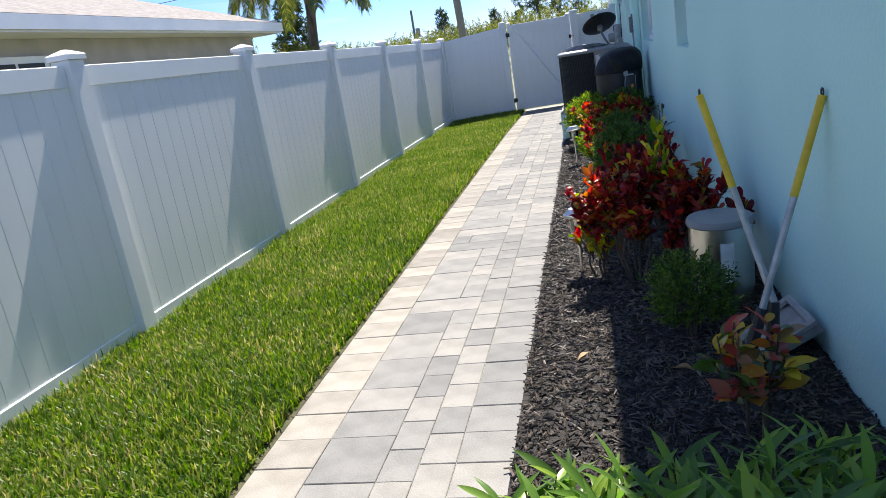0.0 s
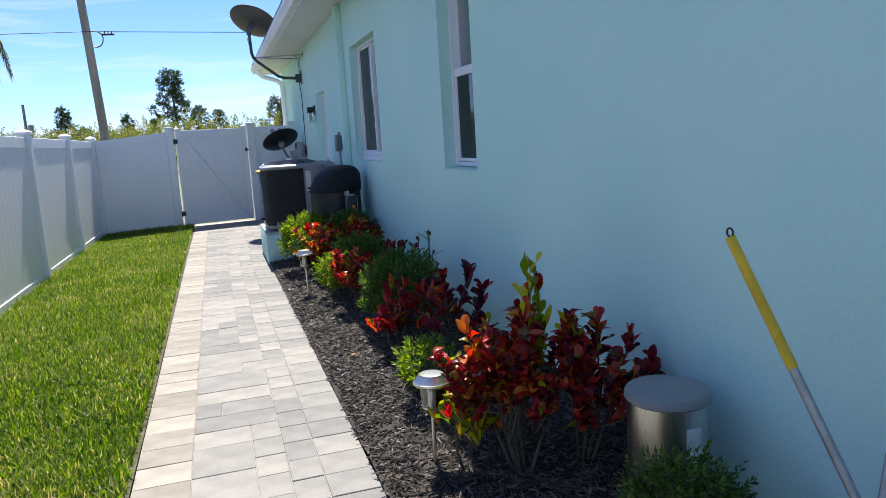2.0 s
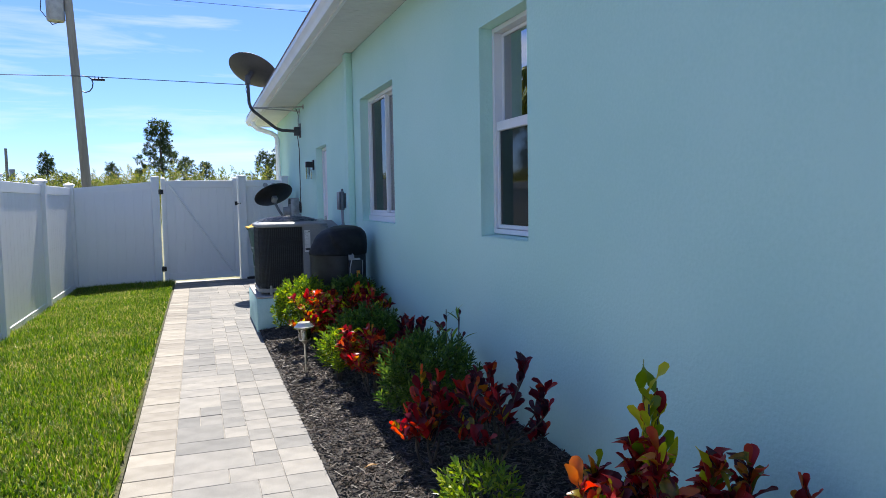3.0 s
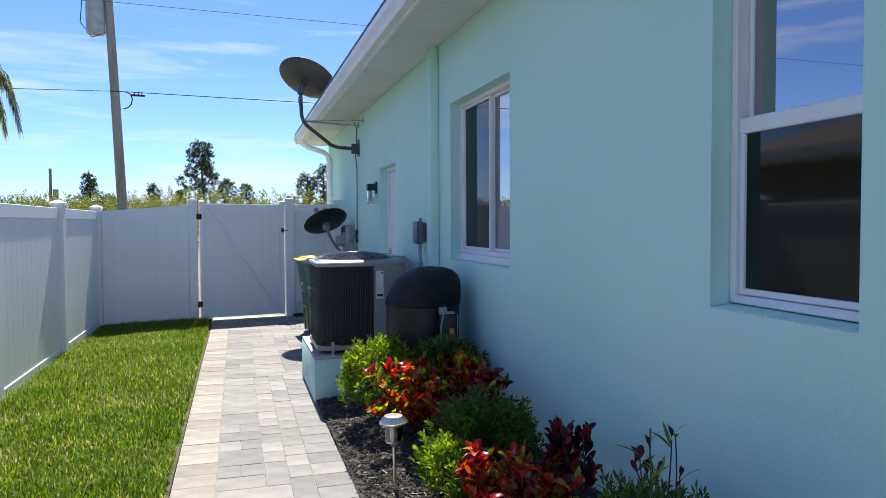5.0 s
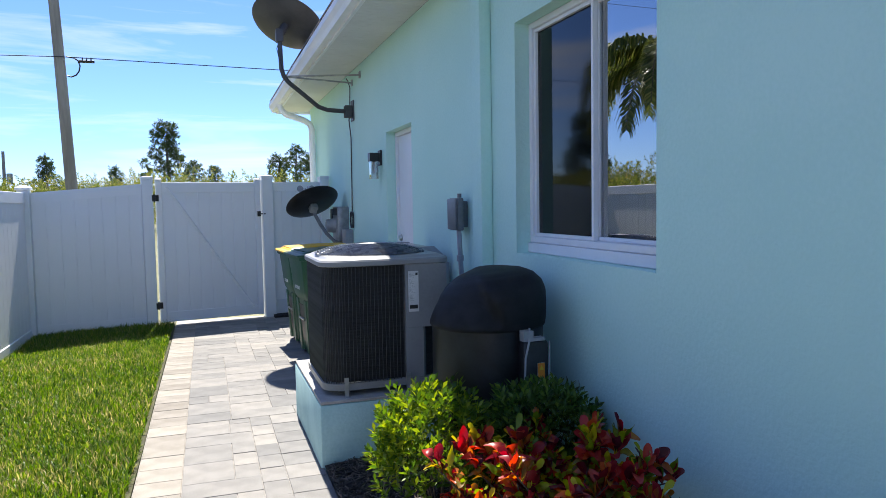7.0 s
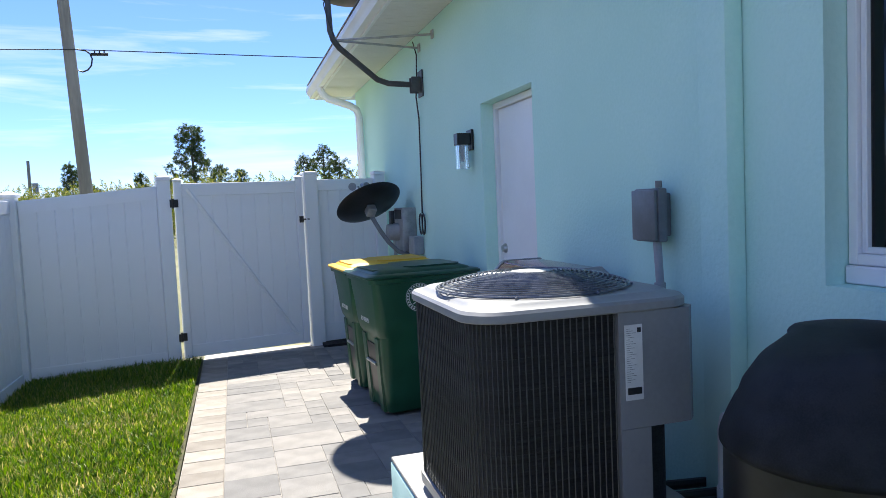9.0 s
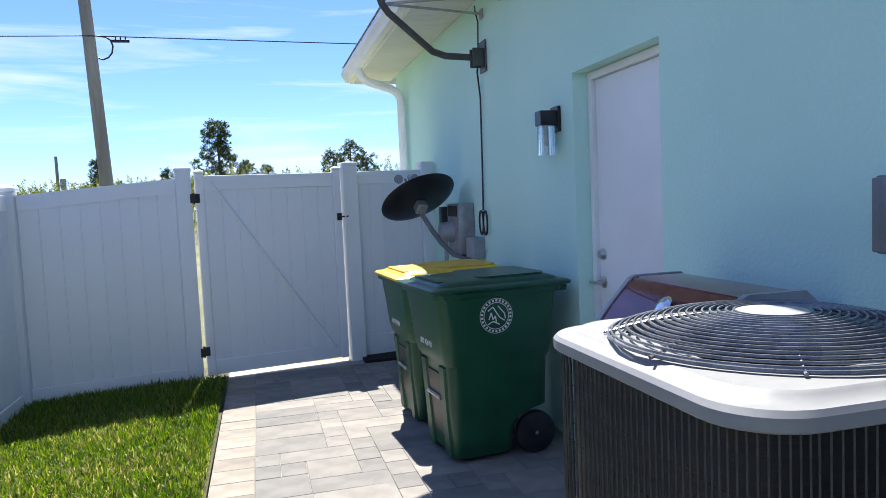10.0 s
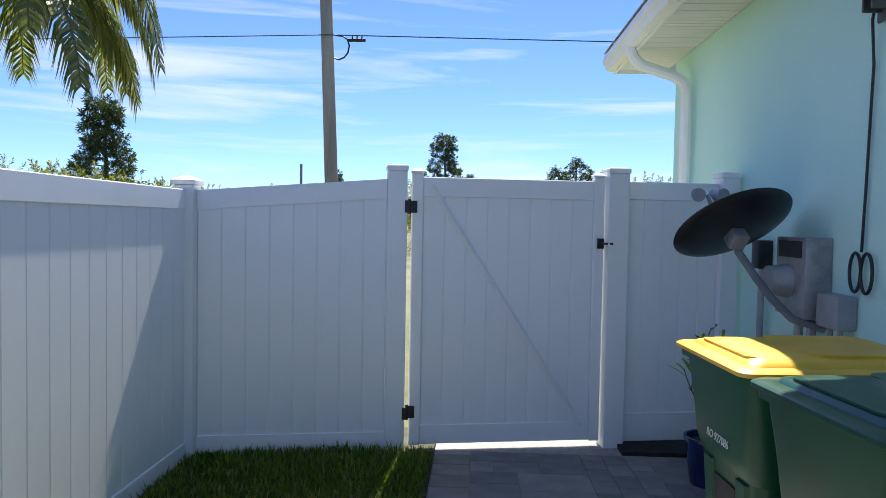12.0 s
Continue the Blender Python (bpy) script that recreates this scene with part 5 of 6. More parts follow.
def shrub(rng, m, label, rx, ry, h, material, sprigs=330, per=9, leaf=(0.036, 0.013), upright=0.8, z0=0.03):
    t = thing("green_shrub", m, label, "shrub", "shrubs in the bed")
    sp = []
    for k in range(sprigs):
        a, c = rng.uniform(0, 2 * math.pi), rng.uniform(-0.75, 1.0)
        r = rng.uniform(0.55, 1.0) ** 0.5
        o = Vector((math.cos(a) * math.sqrt(1 - c * c), math.sin(a) * math.sqrt(1 - c * c), c))
        lump = 1 + 0.42 * noise.noise(o * 2.3 + Vector((m.translation.y, 0, 0)))
        p = Vector((o.x * rx * r * lump, o.y * ry * r * lump, z0 + (h - z0) * 0.5 + o.z * (h - z0) * 0.44 * r * (0.7 + 0.3 * lump)))
        sp.append((p, Vector((o.x, o.y, o.z * 0.5 + upright)), 0.045 + 0.06 * rng.random()))
    tagged(part("foliage", scatter_leaves(rng, sp, per, leaf[0], leaf[1], "foliage", material), None, t), kind="stuff")
    for k in range(7):
        a = k * 0.9
        b = bm()
        tube(b, [(0.01 * math.cos(a), 0.01 * math.sin(a), -0.03), (0.25 * rx * math.cos(a), 0.25 * ry * math.sin(a), h * 0.3), (0.6 * rx * math.cos(a), 0.6 * ry * math.sin(a), h * 0.75)], 0.006, 5, taper=0.002)
        part("stem", b, M_STEM, t)
    return t


rng = random.Random(7)
S_RED = paddle_shape("leaf_red", 0.115, 0.050, L_RED, -0.25, 0.45, 0.12)
S_RED2 = paddle_shape("leaf_red_curled", 0.105, 0.058, L_RED, 0.45, 0.75, 0.18)
S_DARK = paddle_shape("leaf_dark", 0.11, 0.046, L_DARK, -0.1, 0.5, 0.14)
S_YG = paddle_shape("leaf_yellow", 0.14, 0.032, L_YG, -0.15, 0.4, 0.35)
S_BROAD = leaf_shape("leaf_broad", 0.125, 0.076, L_BROAD, 0.3, 0.25, 0.04)
S_LANCE = leaf_shape("leaf_lance", 0.165, 0.030, L_LANCE, 0.3, 0.3, 0.0)


def at(x, y, turn=0.0):
    return pose(x, y, bed_z(x, y), 0, 0, turn)


# from the near end of the bed to the far end
for x, y, h in ((-0.92, 2.32, 0.28), (-0.62, 2.13, 0.34), (-0.36, 2.21, 0.35), (-0.10, 2.06, 0.42), (-0.78, 1.90, 0.38), (-0.66, 2.26, 0.27), (-0.20, 2.26, 0.28), (-0.44, 1.92, 0.40)):
    croton(rng, at(x, y), "green plant with long narrow leaves in the mulch", h, 0.21, 10, 125, [(S_LANCE, 1)], 0.2, 0.8)
croton(rng, at(-0.35, 2.83), "low croton with broad mottled red, green and yellow leaves", 0.44, 0.16, 8, 105, [(S_BROAD, 1)], 0.15, 0.6, size=(0.38, 0.74))
shrub(rng, at(-0.43, 3.64), "small round green shrub in the dark mulch", 0.13, 0.13, 0.33, L_SHRUB, 330, 11, (0.026, 0.010), 0.7)
croton(rng, at(-0.60, 4.46), "tall croton with glossy deep red curled leaves", 0.68, 0.37, 24, 1150, [(S_RED, 3), (S_RED2, 3), (S_DARK, 1.6), (S_YG, 0.35)], 0.32, 0.85, (0.0, 0.10), size=(0.4, 0.78))
croton(rng, at(-0.36, 4.40), "croton with dark maroon leaves on a bare pale stem", 0.62, 0.26, 16, 520, [(S_DARK, 2), (S_RED, 2.4), (S_RED2, 1.8)], 0.4, 0.85, (0.08, -0.02), size=(0.42, 0.78))
croton(rng, at(-0.78, 4.56), "small croton with yellow-green twisted leaves", 0.38, 0.13, 8, 90, [(S_YG, 3), (S_RED, 1.5)], 0.4, 0.8, size=(0.5, 0.9))
croton(rng, at(-0.42, 4.72), "upright croton shoot with long yellow-green leaves", 0.84, 0.07, 4, 46, [(S_YG, 3), (S_RED, 0.6)], 0.55, 1.8, size=(0.7, 1.15))
shrub(rng, at(-0.72, 5.35), "small bright green shrub behind the croton", 0.10, 0.20, 0.31, L_BRIGHT, 120, 9, (0.038, 0.013), 0.9)
croton(rng, at(-0.42, 5.95), "thin croton with sparse dark red leaves and bare stems", 0.56, 0.31, 12, 230, [(S_DARK, 3), (S_RED, 1)], 0.3, 0.9, (0.05, -0.1), size=(0.5, 0.92))
croton(rng, at(-0.66, 6.20), "small croton with scarlet leaf tips", 0.46, 0.18, 8, 130, [(S_RED, 2.4), (S_DARK, 2)], 0.2, 0.8, size=(0.5, 0.92))
shrub(rng, at(-0.50, 6.70), "dense dark green feathery shrub", 0.25, 0.28, 0.52, L_SHRUB, 420, 14, (0.042, 0.011), 1.8)
croton(rng, at(-0.22, 7.05), "croton with dark green leaves against the wall", 0.66, 0.15, 5, 50, [(S_LANCE, 2), (S_DARK, 1)], 0.55, 0.9, size=(0.4, 0.7))
croton(rng, at(-0.62, 7.52), "croton with orange-red and maroon leaves", 0.55, 0.27, 16, 760, [(S_RED, 3.4), (S_RED2, 2.6), (S_DARK, 1), (S_YG, 0.4)], 0.1, 0.85, size=(0.42, 0.78))
croton(rng, at(-0.30, 7.62), "spiky dark purple croton near the wall", 0.58, 0.15, 8, 170, [(S_DARK, 1)], 0.45, 1.3, size=(0.45, 0.8))
shrub(rng, at(-0.76, 8.02), "bright yellow-green shrub at the edge of the bed", 0.11, 0.20, 0.34, L_BRIGHT, 170, 10, (0.04, 0.014), 1.5)
shrub(rng, at(-0.46, 8.34), "dense dark green rounded shrub", 0.25, 0.28, 0.44, L_SHRUB, 440, 13, (0.042, 0.013), 1.6)
croton(rng, at(-0.53, 9.00), "full croton with bright red, orange and green leaves", 0.62, 0.47, 28, 1800, [(S_RED, 3.4), (S_RED2, 2.8), (S_DARK, 0.6), (S_YG, 1.9)], 0.1, 0.85, size=(0.45, 0.85))
shrub(rng, at(-0.76, 9.66), "bright green leafy shrub beside the equipment pad", 0.25, 0.29, 0.58, L_BRIGHT, 400, 11, (0.046, 0.018), 1.5)
shrub(rng, at(-0.34, 9.52), "dark green shrub in front of the covered tank", 0.26, 0.18, 0.55, L_SHRUB, 330, 12, (0.048, 0.016), 1.7)


for x, y, turn, ln in ((-0.47, 3.30, 50, 1.0), (-0.86, 3.55, 130, 0.6), (-0.66, 5.05, 20, 0.7), (-0.9, 6.3, 75, 0.6)):
    fallen = new("fallen_leaf", leaf_shape("fallen_leaf", 0.11 * ln, 0.045 * ln, L_DRY, 0.3, 0.5, 0.1))
    fallen.matrix_world = pose(x, y, bed_z(x, y) + 0.022, 4, 8, turn)
    tagged(fallen, "dry tan fallen leaf curled on the mulch", "leaf", "fallen leaves on the mulch")

# ---- trees beyond the fence ----
def pine(rng, x, y, h, label, wide=0.30, start=0.35, clumps=34):
    t = thing("pine_tree", pose(x, y, -0.14), label, "tree", "far trees")
    b = bm()
    tube(b, [(0, 0, 0), (0.02 * h, 0, h * 0.4), (0.0, 0.01 * h, h * 0.75), (0.01 * h, 0, h * 0.97)], 0.022 * h, 8, taper=0.004 * h)
    part("trunk", b, M_BARK, t)
    sp = []
    for k in range(clumps):
        s = start + (1 - start) * (k + rng.random()) / clumps
        a = k * 2.4 + rng.random()
        reach = h * wide * (1.12 - s) * (0.5 + 0.75 * rng.random()) + 0.02 * h
        c = Vector((reach * math.cos(a), reach * math.sin(a), h * s + 0.1 * reach))
        if k % 3 == 0:
            b = bm()
            tube(b, [(0.01 * h, 0, h * s - 0.08 * reach), c * 0.5 + Vector((0, 0, h * s * 0.5 - 0.05 * reach)), c], 0.005 * h, 5, taper=0.002 * h)
            part("limb", b, M_BARK, t)
        for j in range(15):
            o = Vector((rng.gauss(0, 1), rng.gauss(0, 1), rng.gauss(0, 0.8)))
            sp.append((c + o * 0.015 * h, o + Vector((0, 0, 0.5)), 0.034 * h))
    tagged(part("crown", scatter_leaves(rng, sp, 12, 0.032 * h, 0.008 * h, "crown", L_PINE), None, t), kind="stuff")
    return t


def from_eye(az, dist, eye=(-1.8, 5.3)):
    return eye[0] + dist * math.sin(radians(az)), eye[1] + dist * math.cos(radians(az))


for az, dist, h, label, wide, start in ((-2.4, 60, 7.9, "tall slash pine with an open crown beyond the gate", 0.30, 0.45), (-0.6, 62, 5.2, "shorter pine beside the tall one", 0.34, 0.3), (0.9, 64, 4.9, "thin pine standing in the scrub", 0.28, 0.3),
                                       (-10.2, 60, 5.3, "narrow young pine above the fence line", 0.25, 0.4), (-8.9, 66, 4.0, "low young pine above the scrub", 0.3, 0.3), (-5.9, 60, 4.6, "slender pine in the scrub", 0.22, 0.3), (-4.0, 64, 4.3, "low pine in the scrub", 0.4, 0.25),
                                       (5.6, 52, 5.0, "rounded pine near the house corner", 0.42, 0.3), (6.9, 56, 5.9, "broad rounded pine near the house corner", 0.45, 0.3), (8.0, 52, 4.8, "low rounded pine beyond the house", 0.45, 0.25)):
    x, y = from_eye(az, dist)
    pine(rng, x, y, h, label, wide, start)
x, y = from_eye(-28.3, 27, (-1.86, 11.72))
pine(rng, x, y, 5.5, "feathery pine behind the side fence", 0.26, 0.3, 60)

sp = []
for k in range(9500):
    a = rng.uniform(-44, 14)
    d = rng.uniform(38, 62)
    x, y = from_eye(a, d, (-1.8, 8))
    top = 3.0 + 1.0 * noise.noise((x * 0.16, y * 0.16, 0)) + 0.6 * noise.noise((x * 0.6, y * 0.6, 3))
    sp.append((Vector((x, y, -0.2 + max(0.3, top) * rng.random() ** 0.5)), Vector((rng.gauss(0, 0.6), rng.gauss(0, 0.6), 1)), 0.5))
tagged(new("scrub_band", scatter_leaves(rng, sp, 15, 0.17, 0.055, "scrub_band", L_SCRUB)), "band of wild green and yellow scrub beyond the fence", "scrub", kind="stuff")
sp = []
for k in range(1100):
    a = rng.uniform(-33, -16)
    d = rng.uniform(17, 24)
    x, y = from_eye(a, d, (-1.86, 11.72))
    top = 2.55 + 0.8 * noise.noise((x * 0.5, y * 0.5, 7)) - 0.05 * (a + 33)
    sp.append((Vector((x, y, -0.2 + max(0.3, top) * rng.random() ** 0.4)), Vector((rng.gauss(0, 0.6), rng.gauss(0, 0.6), 1)), 0.4))
tagged(new("brush_thicket", scatter_leaves(rng, sp, 10, 0.13, 0.05, "brush_thicket", L_SCRUB)), "loose leafy brush behind the side fence", "brush", kind="stuff")

# broadleaf tree behind the neighbour's roof
t = thing("leafy_bush", pose(-7.95, 18.4, -0.14), "tall leafy bush at the neighbour's house corner", "bush")
b = bm()
tube(b, [(0, 0, 0), (0.05, 0, 0.9), (0.0, 0.05, 1.7)], 0.06, 8, taper=0.03)
part("trunk", b, M_BARK, t)
sp = []
for k in range(26):
    c = Vector((rng.gauss(0, 0.27), rng.gauss(0, 0.3), 1.75 + rng.gauss(0, 0.42)))
    b = bm()
    if k % 4 == 0:
        tube(b, [(0, 0.05, 1.3), c * 0.6 + Vector((0, 0, 0.55)), c], 0.02, 5, taper=0.006)
        part("limb", b, M_BARK, t)
    else:
        b.free()
    for j in range(26):
        o = Vector((rng.gauss(0, 1), rng.gauss(0, 1), rng.gauss(0, 1)))
        sp.append((c + o * 0.13, o, 0.12))
tagged(part("crown", scatter_leaves(rng, sp, 11, 0.09, 0.04, "crown", L_SCRUB), None, t), kind="stuff")


# ---- palms ----
def palm(rng, x, y, h, label, fronds=17, reach=3.0):
    t = thing("palm_tree", pose(x, y, -0.14), label, "palm", "palms behind the fence")
    b = bm()
    tube(b, [(0.0, 0, 0)] + [(0.05 * math.sin(k), 0.0, h * (k + 1) / 12) for k in range(12)], 0.16, 12, taper=0.11)
    part("trunk", b, M_BARK, t)
    for k in range(fronds):
        a = 2 * math.pi * k / fronds + rng.uniform(-0.15, 0.15)
        rise = rng.uniform(-0.1, 1.0)
        ln = reach * rng.uniform(0.85, 1.1)
        out = Vector((math.cos(a), math.sin(a), 0))
        pts = []
        for i in range(11):
            s = i / 10
            pts.append(Vector((0, 0, h)) + out * ln * (s * (1 - 0.28 * s * s)) + Vector((0, 0, ln * (rise * s * 0.75 - (0.62 + 0.5 * rise) * s ** 2.2))))
        b = bm()
        tube(b, pts, 0.026, 5, taper=0.006)
        f = part("frond", b, M_STEM, t)
        vs, fs = [], []
        for i in range(130):
            s = 0.10 + 0.90 * i / 129
            g = s * 10
            j = min(9, int(g))
            p = pts[j].lerp(pts[j + 1], g - j)
            d = (pts[j + 1] - pts[j]).normalized()
            side = d.cross(Vector((0, 0, 1))).normalized()
            for sg in (-1, 1):
                l = 0.62 * math.sin(math.pi * (0.12 + 0.80 * s)) ** 0.7 * rng.uniform(0.8, 1.1)
                dd = (side * sg * 0.75 + d * 0.65 + Vector((0, 0, rng.uniform(-0.25, 0.35)))).normalized()
                w = d * 0.024
                q = p + dd * l * 0.5 - Vector((0, 0, 0.06 * l))
                r = p + dd * l * 0.78 - Vector((0, 0, 0.62 * l))
                n = len(vs)
                vs += [p - w * 0.6, p + w * 0.6, q - w, q + w, r]
                fs += [(n, n + 1, n + 3, n + 2), (n + 2, n + 3, n + 4)]
        tagged(part("foliage", raw("foliage", vs, fs, L_PALM), None, f), kind="stuff")
    return t


palm(rng, -7.9, 20.0, 4.75, "queen palm with drooping feathery fronds behind the fence")

# ---- neighbour's house ----
nb = thing("neighbour_house", pose(-8.6, 0, -0.14), "low beige stucco house with a brown shingle roof over the fence", "house")
b = bm()
box(b, -9.0, 0.0, -8.0, 17.6, 0.0, 2.70)
part("wall", b, M_BEIGE, nb, smooth=0)
b = bm()
loft(b, [[(0.6, -8.6, 2.95), (0.6, 18.2, 2.95), (-9.6, 18.2, 2.95), (-9.6, -8.6, 2.95)], [(-4.45, -3.5, 4.75), (-4.45, 13.1, 4.75), (-4.55, 13.1, 4.75), (-4.55, -3.5, 4.75)]])
part("roof", b, M_ROOF, nb, smooth=0)
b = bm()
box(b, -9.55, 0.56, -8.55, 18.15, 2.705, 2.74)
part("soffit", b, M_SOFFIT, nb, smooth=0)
b = bm()
box(b, 0.565, 0.60, -8.6, 18.2, 2.74, 2.945)
box(b, -9.6, 0.565, 18.165, 18.2, 2.74, 2.945)
part("fascia", b, M_WHITE, nb, smooth=0)
b = bm()
box(b, 0.002, 0.05, 9.1, 10.4, 1.2, 2.45)
w = part("window", b, M_WHITE, nb)
b = bm()
box(b, 0.0505, 0.058, 9.2, 9.72, 1.3, 2.35)
box(b, 0.0505, 0.058, 9.78, 10.3, 1.3, 2.35)
part("pane", b, M_SCREEN, w, smooth=0)
b = bm()
box(b, 0.002, 0.30, 8.0, 9.0, 2.30, 2.36)
part("awning", b, M_WHITE, nb)

# ---- utility poles and lines ----
pole = thing("utility_pole", pose(-4.50, 24.9, -0.14), "tall weathered concrete utility pole with a transformer", "utility pole")
b = bm()
tube(b, [(0, 0, 0), (-0.20, 0, 5), (-0.42, 0, 9.9)], 0.135, 14, taper=0.095)
part("shaft", b, M_POLE, pole)
b = bm()
lathe(b, [(0.0, 6.80), (0.21, 6.80), (0.23, 6.85), (0.23, 7.60), (0.21, 7.67), (0.0, 7.71)], 20, pose(-0.62, 0.0, -0.3))
tr = part("transformer", b, M_PLAST_GREY, pole)
b = bm()
for a in (0.0, 2.2):
    tube(b, [(-0.62 + 0.15 * math.cos(a), 0.15 * math.sin(a), 7.40), (-0.95, 0.1, 7.35), (-1.0, 0.1, 6.8), (-0.72, 0.05, 6.42), (-0.38, 0, 6.55)], 0.012, 5)
part("jumper_wire", b, M_BLACK, pole)
b = bm()
tube(b, [(-0.06, -0.02, 5.06), (0.10, 0, 5.04), (0.18, 0, 4.98), (0.215, 0, 4.87), (0.19, 0, 4.74), (0.12, 0, 4.65), (0.02, 0, 4.61), (-0.06, 0, 4.64)], 0.016, 6)
part("cable_loop", b, M_BLACK, pole)
b = bm()
rod(b, (0.20, 0, 4.97), (0.52, 0, 4.97), 0.032, n=8)
for x in (0.27, 0.36, 0.45):
    rod(b, (x, 0, 4.97), (x, 0, 5.06), 0.014, n=6)
part("splice", b, M_BLACK, pole)
for z, r in ((5.03, 0.010), (7.30, 0.006)):
    ln = thing("overhead_line", pose(-4.68, 24.76, z - 0.14), "thin black overhead line strung from the utility pole", "overhead line", "overhead lines")
    for s in (-1, 1):
        b = bm()
        tube(b, [(s * 45 * k / 12, 0.3 * k / 12, -0.25 * math.sin(math.pi * k / 12)) for k in range(13)], r, 5)
        part("span", b, M_BLACK, ln)
x, y = from_eye(-12.7, 62)
far = thing("utility_pole", pose(x, y, -0.14), "distant thin utility pole with a small transformer", "utility pole")
b = bm()
tube(b, [(0, 0, 0), (0, 0, 5.9)], 0.14, 8, taper=0.10)
part("shaft", b, M_POLE, far)
b = bm()
rod(b, (0.35, 0, 3.5), (0.35, 0, 4.3), 0.2, n=10)
part("transformer", b, M_PLAST_GREY, far)

# ---- potted croton in the corner by the gate ----
pot = thing("flower_pot", pose(-0.46, 15.92, -0.044), "dark blue glazed flower pot on the pavers", "flower pot")
b = bm()
lathe(b, [(0.0, 0.0), (0.10, 0.0), (0.105, 0.01), (0.135, 0.26), (0.145, 0.265), (0.145, 0.285), (0.128, 0.285), (0.12, 0.25), (0.0, 0.25)], 28)
part("shell", b, M_BLUE, pot)
b = bm()
lathe(b, [(0.0, 0.2505), (0.118, 0.2505), (0.06, 0.265), (0.0, 0.27)], 20)
part("potting_soil", b, M_MULCH, pot)
croton(rng, pose(-0.46, 15.92, 0.226), "leggy potted croton with yellow and green leaves", 0.72, 0.16, 6, 40, [(S_YG, 3), (S_LANCE, 1), (S_RED, 0.6)], 0.3, 1.0)


# ---- grass blades ----
def grass(name, seed, count, x0, x1, y0, y1, ln, label, keep=None):
    r = np.random.RandomState(seed)
    x = r.uniform(x0, x1, count)
    y = r.uniform(y0, y1, count)
    a = r.uniform(0, 2 * np.pi, count)
    l = ln * r.uniform(0.55, 1.3, count)
    lean = r.uniform(0.15, 1.35, count)
    w = r.uniform(0.0022, 0.0055, count)
    patch = np.array([noise.noise((u * 1.6, v * 1.6, 9.0)) for u, v in zip(x, y)])
    l = l * (1 + 0.35 * patch)
    z = np.array([lawn_z(u, v) for u, v in zip(x, y)]) - 0.004
    dx, dy = np.cos(a), np.sin(a)
    sx, sy = -dy * w, dx * w
    hx, hz = l * np.sin(lean * 0.5) * 0.5, l * np.cos(lean * 0.5) * 0.55
    tx, tz = hx + l * np.sin(lean) * 0.5, hz + l * np.cos(lean) * 0.45
    v = np.empty((count, 5, 3))
    v[:, 0] = np.stack((x - sx, y - sy, z), 1)
    v[:, 1] = np.stack((x + sx, y + sy, z), 1)
    v[:, 2] = np.stack((x + dx * hx - sx, y + dy * hx - sy, z + hz), 1)
    v[:, 3] = np.stack((x + dx * hx + sx, y + dy * hx + sy, z + hz), 1)
    v[:, 4] = np.stack((x + dx * tx, y + dy * tx, z + tz), 1)
    i = np.arange(count)[:, None] * 5
    f = np.concatenate([np.concatenate([i, i + 1, i + 3], 1), np.concatenate([i, i + 3, i + 2], 1), np.concatenate([i + 2, i + 3, i + 4], 1)])
    me = bpy.data.meshes.new(name)
    me.vertices.add(count * 5)
    me.vertices.foreach_set("co", v.reshape(-1))
    me.loops.add(len(f) * 3)
    me.loops.foreach_set("vertex_index", f.reshape(-1).astype(np.int32))
    me.polygons.add(len(f))
    me.polygons.foreach_set("loop_start", np.arange(0, len(f) * 3, 3, dtype=np.int32))
    me.update(calc_edges=True)
    me.validate()
    me.materials.append(L_GRASS)
    return tagged(new(name, me), label, "grass", kind="stuff")


grass("grass_blades", 3, 120000, -3.64, -2.138, 2.6, 9.5, 0.066, "bright green lawn grass with some dry blades")
grass("grass_blades", 8, 30000, -3.64, -2.138, -2.9, 2.6, 0.062, "bright green lawn grass with some dry blades")
grass("grass_blades", 4, 85000, -3.64, -2.138, 9.5, 16.25, 0.066, "bright green lawn grass with some dry blades")
grass("grass_fringe", 5, 3000, -3.62, -2.13, 15.7, 16.3, 0.085, "taller unmown grass along the fence foot")
grass("grass_fringe", 6, 5000, -3.66, -3.55, 2.6, 16.2, 0.085, "taller unmown grass along the fence foot")


# ---- mulch chips ----
def chips(seed, count, label):
    r = random.Random(seed)
    vs, fs = [], []
    for k in range(count):
        x, y = r.uniform(-1.13, -0.01), r.uniform(-2.9, 10.55)
        if x < -1.1 and r.random() < 0.5:
            x = -1.1
        l, w, h = r.uniform(0.014, 0.068), r.uniform(0.003, 0.010), r.uniform(0.002, 0.005)
        a, tilt = r.uniform(0, math.pi), r.uniform(-0.4, 0.4)
        d = Vector((math.cos(a) * math.cos(tilt), math.sin(a) * math.cos(tilt), math.sin(tilt))) * (l / 2)
        s = Vector((-math.sin(a), math.cos(a), r.uniform(-0.4, 0.4))) * (w / 2)
        u = Vector((0, 0, h))
        c = Vector((x, y, bed_z(x, y) + 0.003 + 0.004 * r.random()))
        n = len(vs)
        vs += [c - d - s, c + d - s, c + d + s, c - d + s, c - d * 0.9 + u, c + d * 0.85 + u]
        fs += [(n, n + 1, n + 5, n + 4), (n + 2, n + 3, n + 4, n + 5), (n + 1, n + 2, n + 5), (n + 3, n, n + 4)]
    return tagged(new("mulch_chips", raw("mulch_chips", vs, fs, M_CHIP)), label, "mulch", kind="stuff")


chips(11, 50000, "dark brown shredded bark mulch chips")


# ---- pavers ----
PAVER_MESH = {}


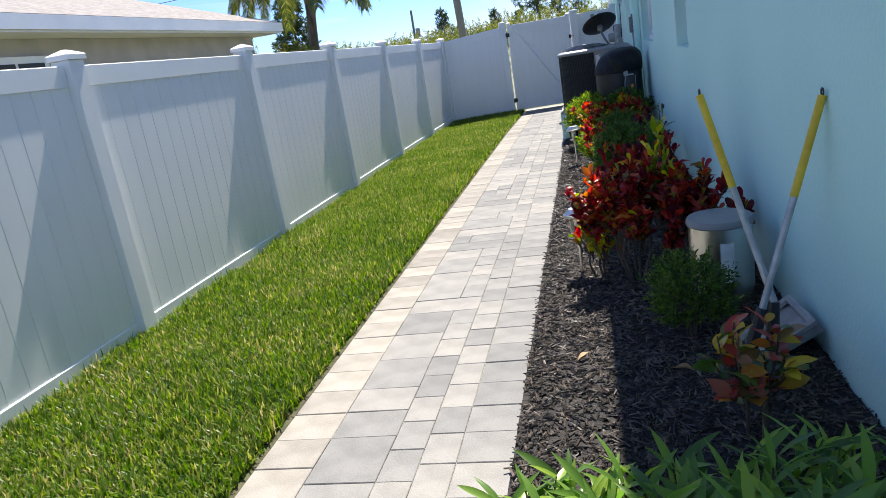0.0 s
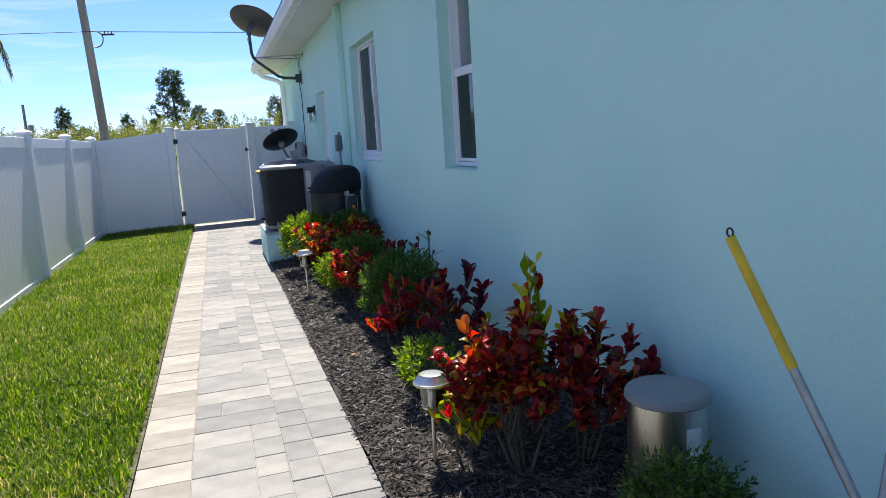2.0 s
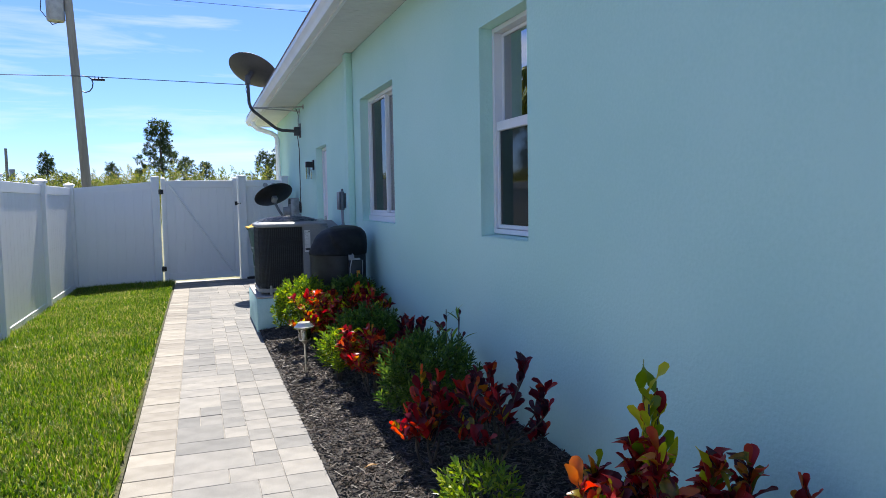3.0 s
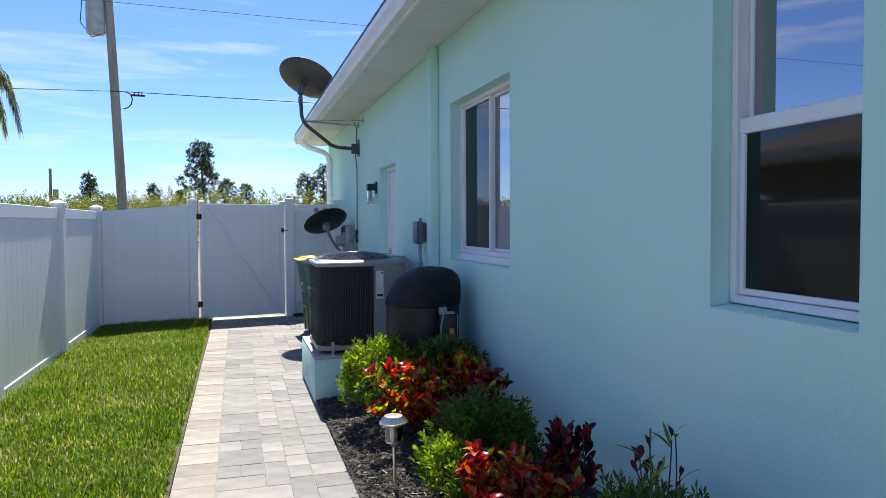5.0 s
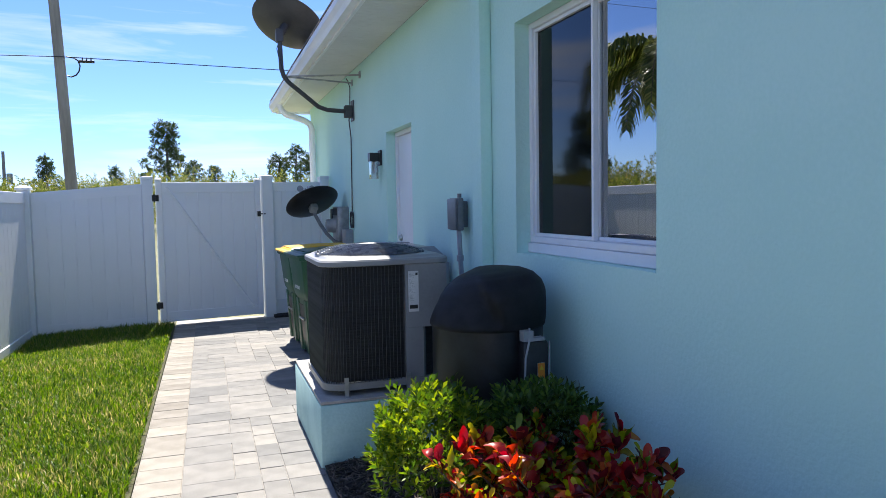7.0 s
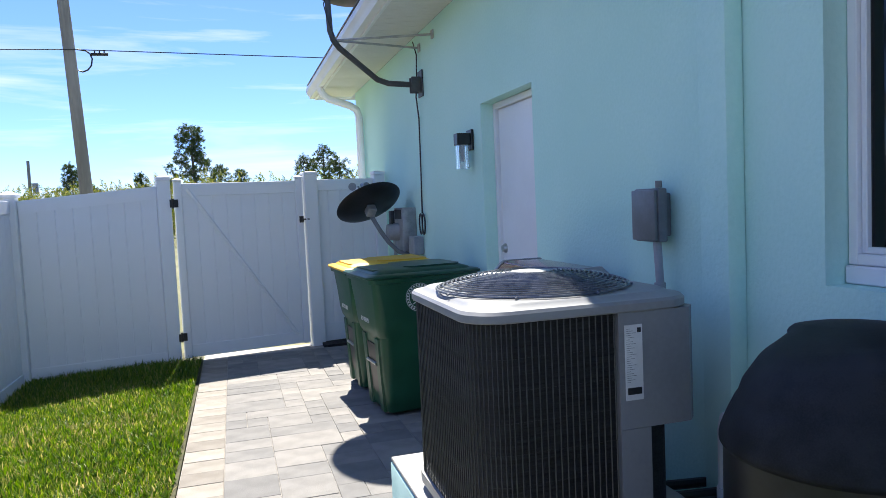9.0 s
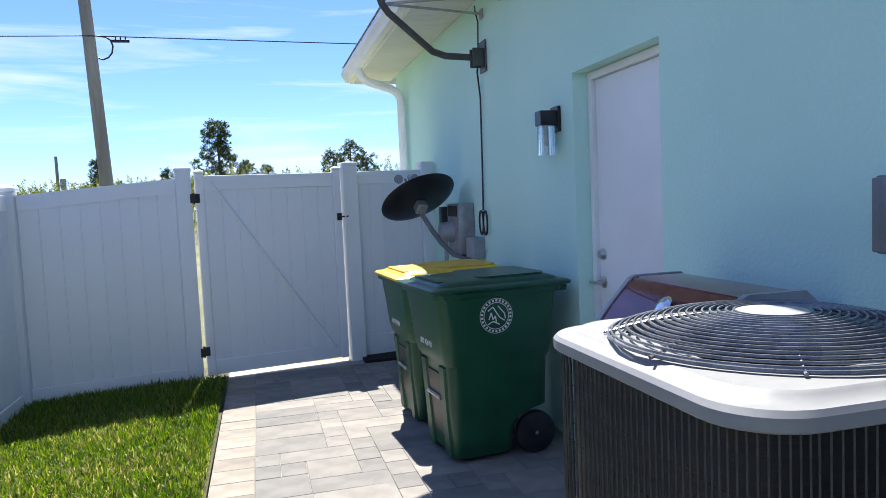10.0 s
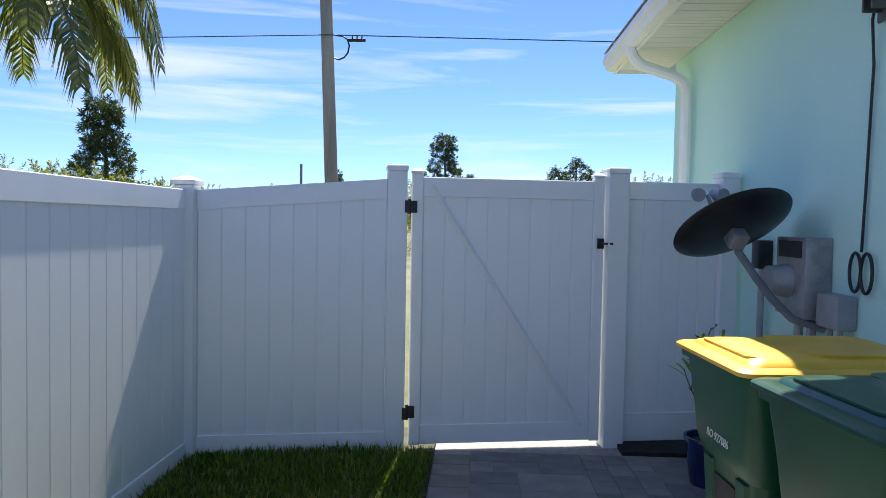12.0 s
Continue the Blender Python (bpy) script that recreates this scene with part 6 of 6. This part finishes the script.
def paver_mesh(w, d, edge):
    key = (round(w, 3), round(d, 3), edge)
    if key not in PAVER_MESH:
        g, c = 0.0014, 0.0025
        b = bm()
        loft(b, [[(sx * (w / 2 - k), sy * (d / 2 - k), z) for sx, sy in ((-1, -1), (1, -1), (1, 1), (-1, 1))] for k, z in ((g, -0.035), (g, -c), (g + c, 0.0))])
        PAVER_MESH[key] = mesh_of("paver", b, M_PAVER_EDGE if edge else M_PAVER, 0)
    return PAVER_MESH[key]


def lay(parent, r, x0, x1, y0, y1, edge=False):
    p = part("paver", paver_mesh(x1 - x0, y1 - y0, edge), None, parent)
    p.matrix_basis = pose((x0 + x1) / 2, (y0 + y1) / 2, pave_z((y0 + y1) / 2) + r.uniform(-0.0015, 0.0015), r.uniform(-0.25, 0.25) - (0.735 if y0 > 12.5 else 0), r.uniform(-0.25, 0.25), r.uniform(-0.25, 0.25))


def field(parent, r, x0, y0, mx, my, nx, ny):
    """A random bond of large, oblong and small pavers on a grid of small steps."""
    free = [[True] * nx for _ in range(ny)]
    sizes = [(2, 3), (3, 2), (3, 2), (2, 2), (2, 2), (1, 2), (2, 3), (3, 2), (3, 3)]
    for j in range(ny):
        for i in range(nx):
            if not free[j][i]:
                continue
            opts = sizes[:]
            r.shuffle(opts)
            for a, c in opts + [(1, 2), (2, 1), (1, 1)]:
                if i + a <= nx and j + c <= ny and all(free[j + v][i + u] for u in range(a) for v in range(c)):
                    break
            for u in range(a):
                for v in range(c):
                    free[j + v][i + u] = False
            lay(parent, r, x0 + i * mx, x0 + (i + a) * mx, y0 + j * my, y0 + (j + c) * my)


r = random.Random(21)
path = thing("pavement", pose(0, 0, 0), "grey and buff concrete paver walkway beside the lawn", "walkway", kind="structure")
court = thing("pavement", pose(0, 0, 0), "grey and buff concrete paver court by the gate", "paving", kind="structure")
Y0, YS, Y1 = -2.973, 11.70, 16.40
field(path, r, -1.870, Y0, 0.1345, 0.1005, 4, 146)
field(court, r, -1.870, YS, 0.1438, 0.1, 13, 47)
y = Y0
while y < Y1 - 0.1:
    e = min(y + 0.201, Y1)
    own = path if y < YS else court
    lay(own, r, -2.105, -1.870, y, e, True)
    if own is path:
        lay(own, r, -1.332, -1.125, y, e)
    y = e
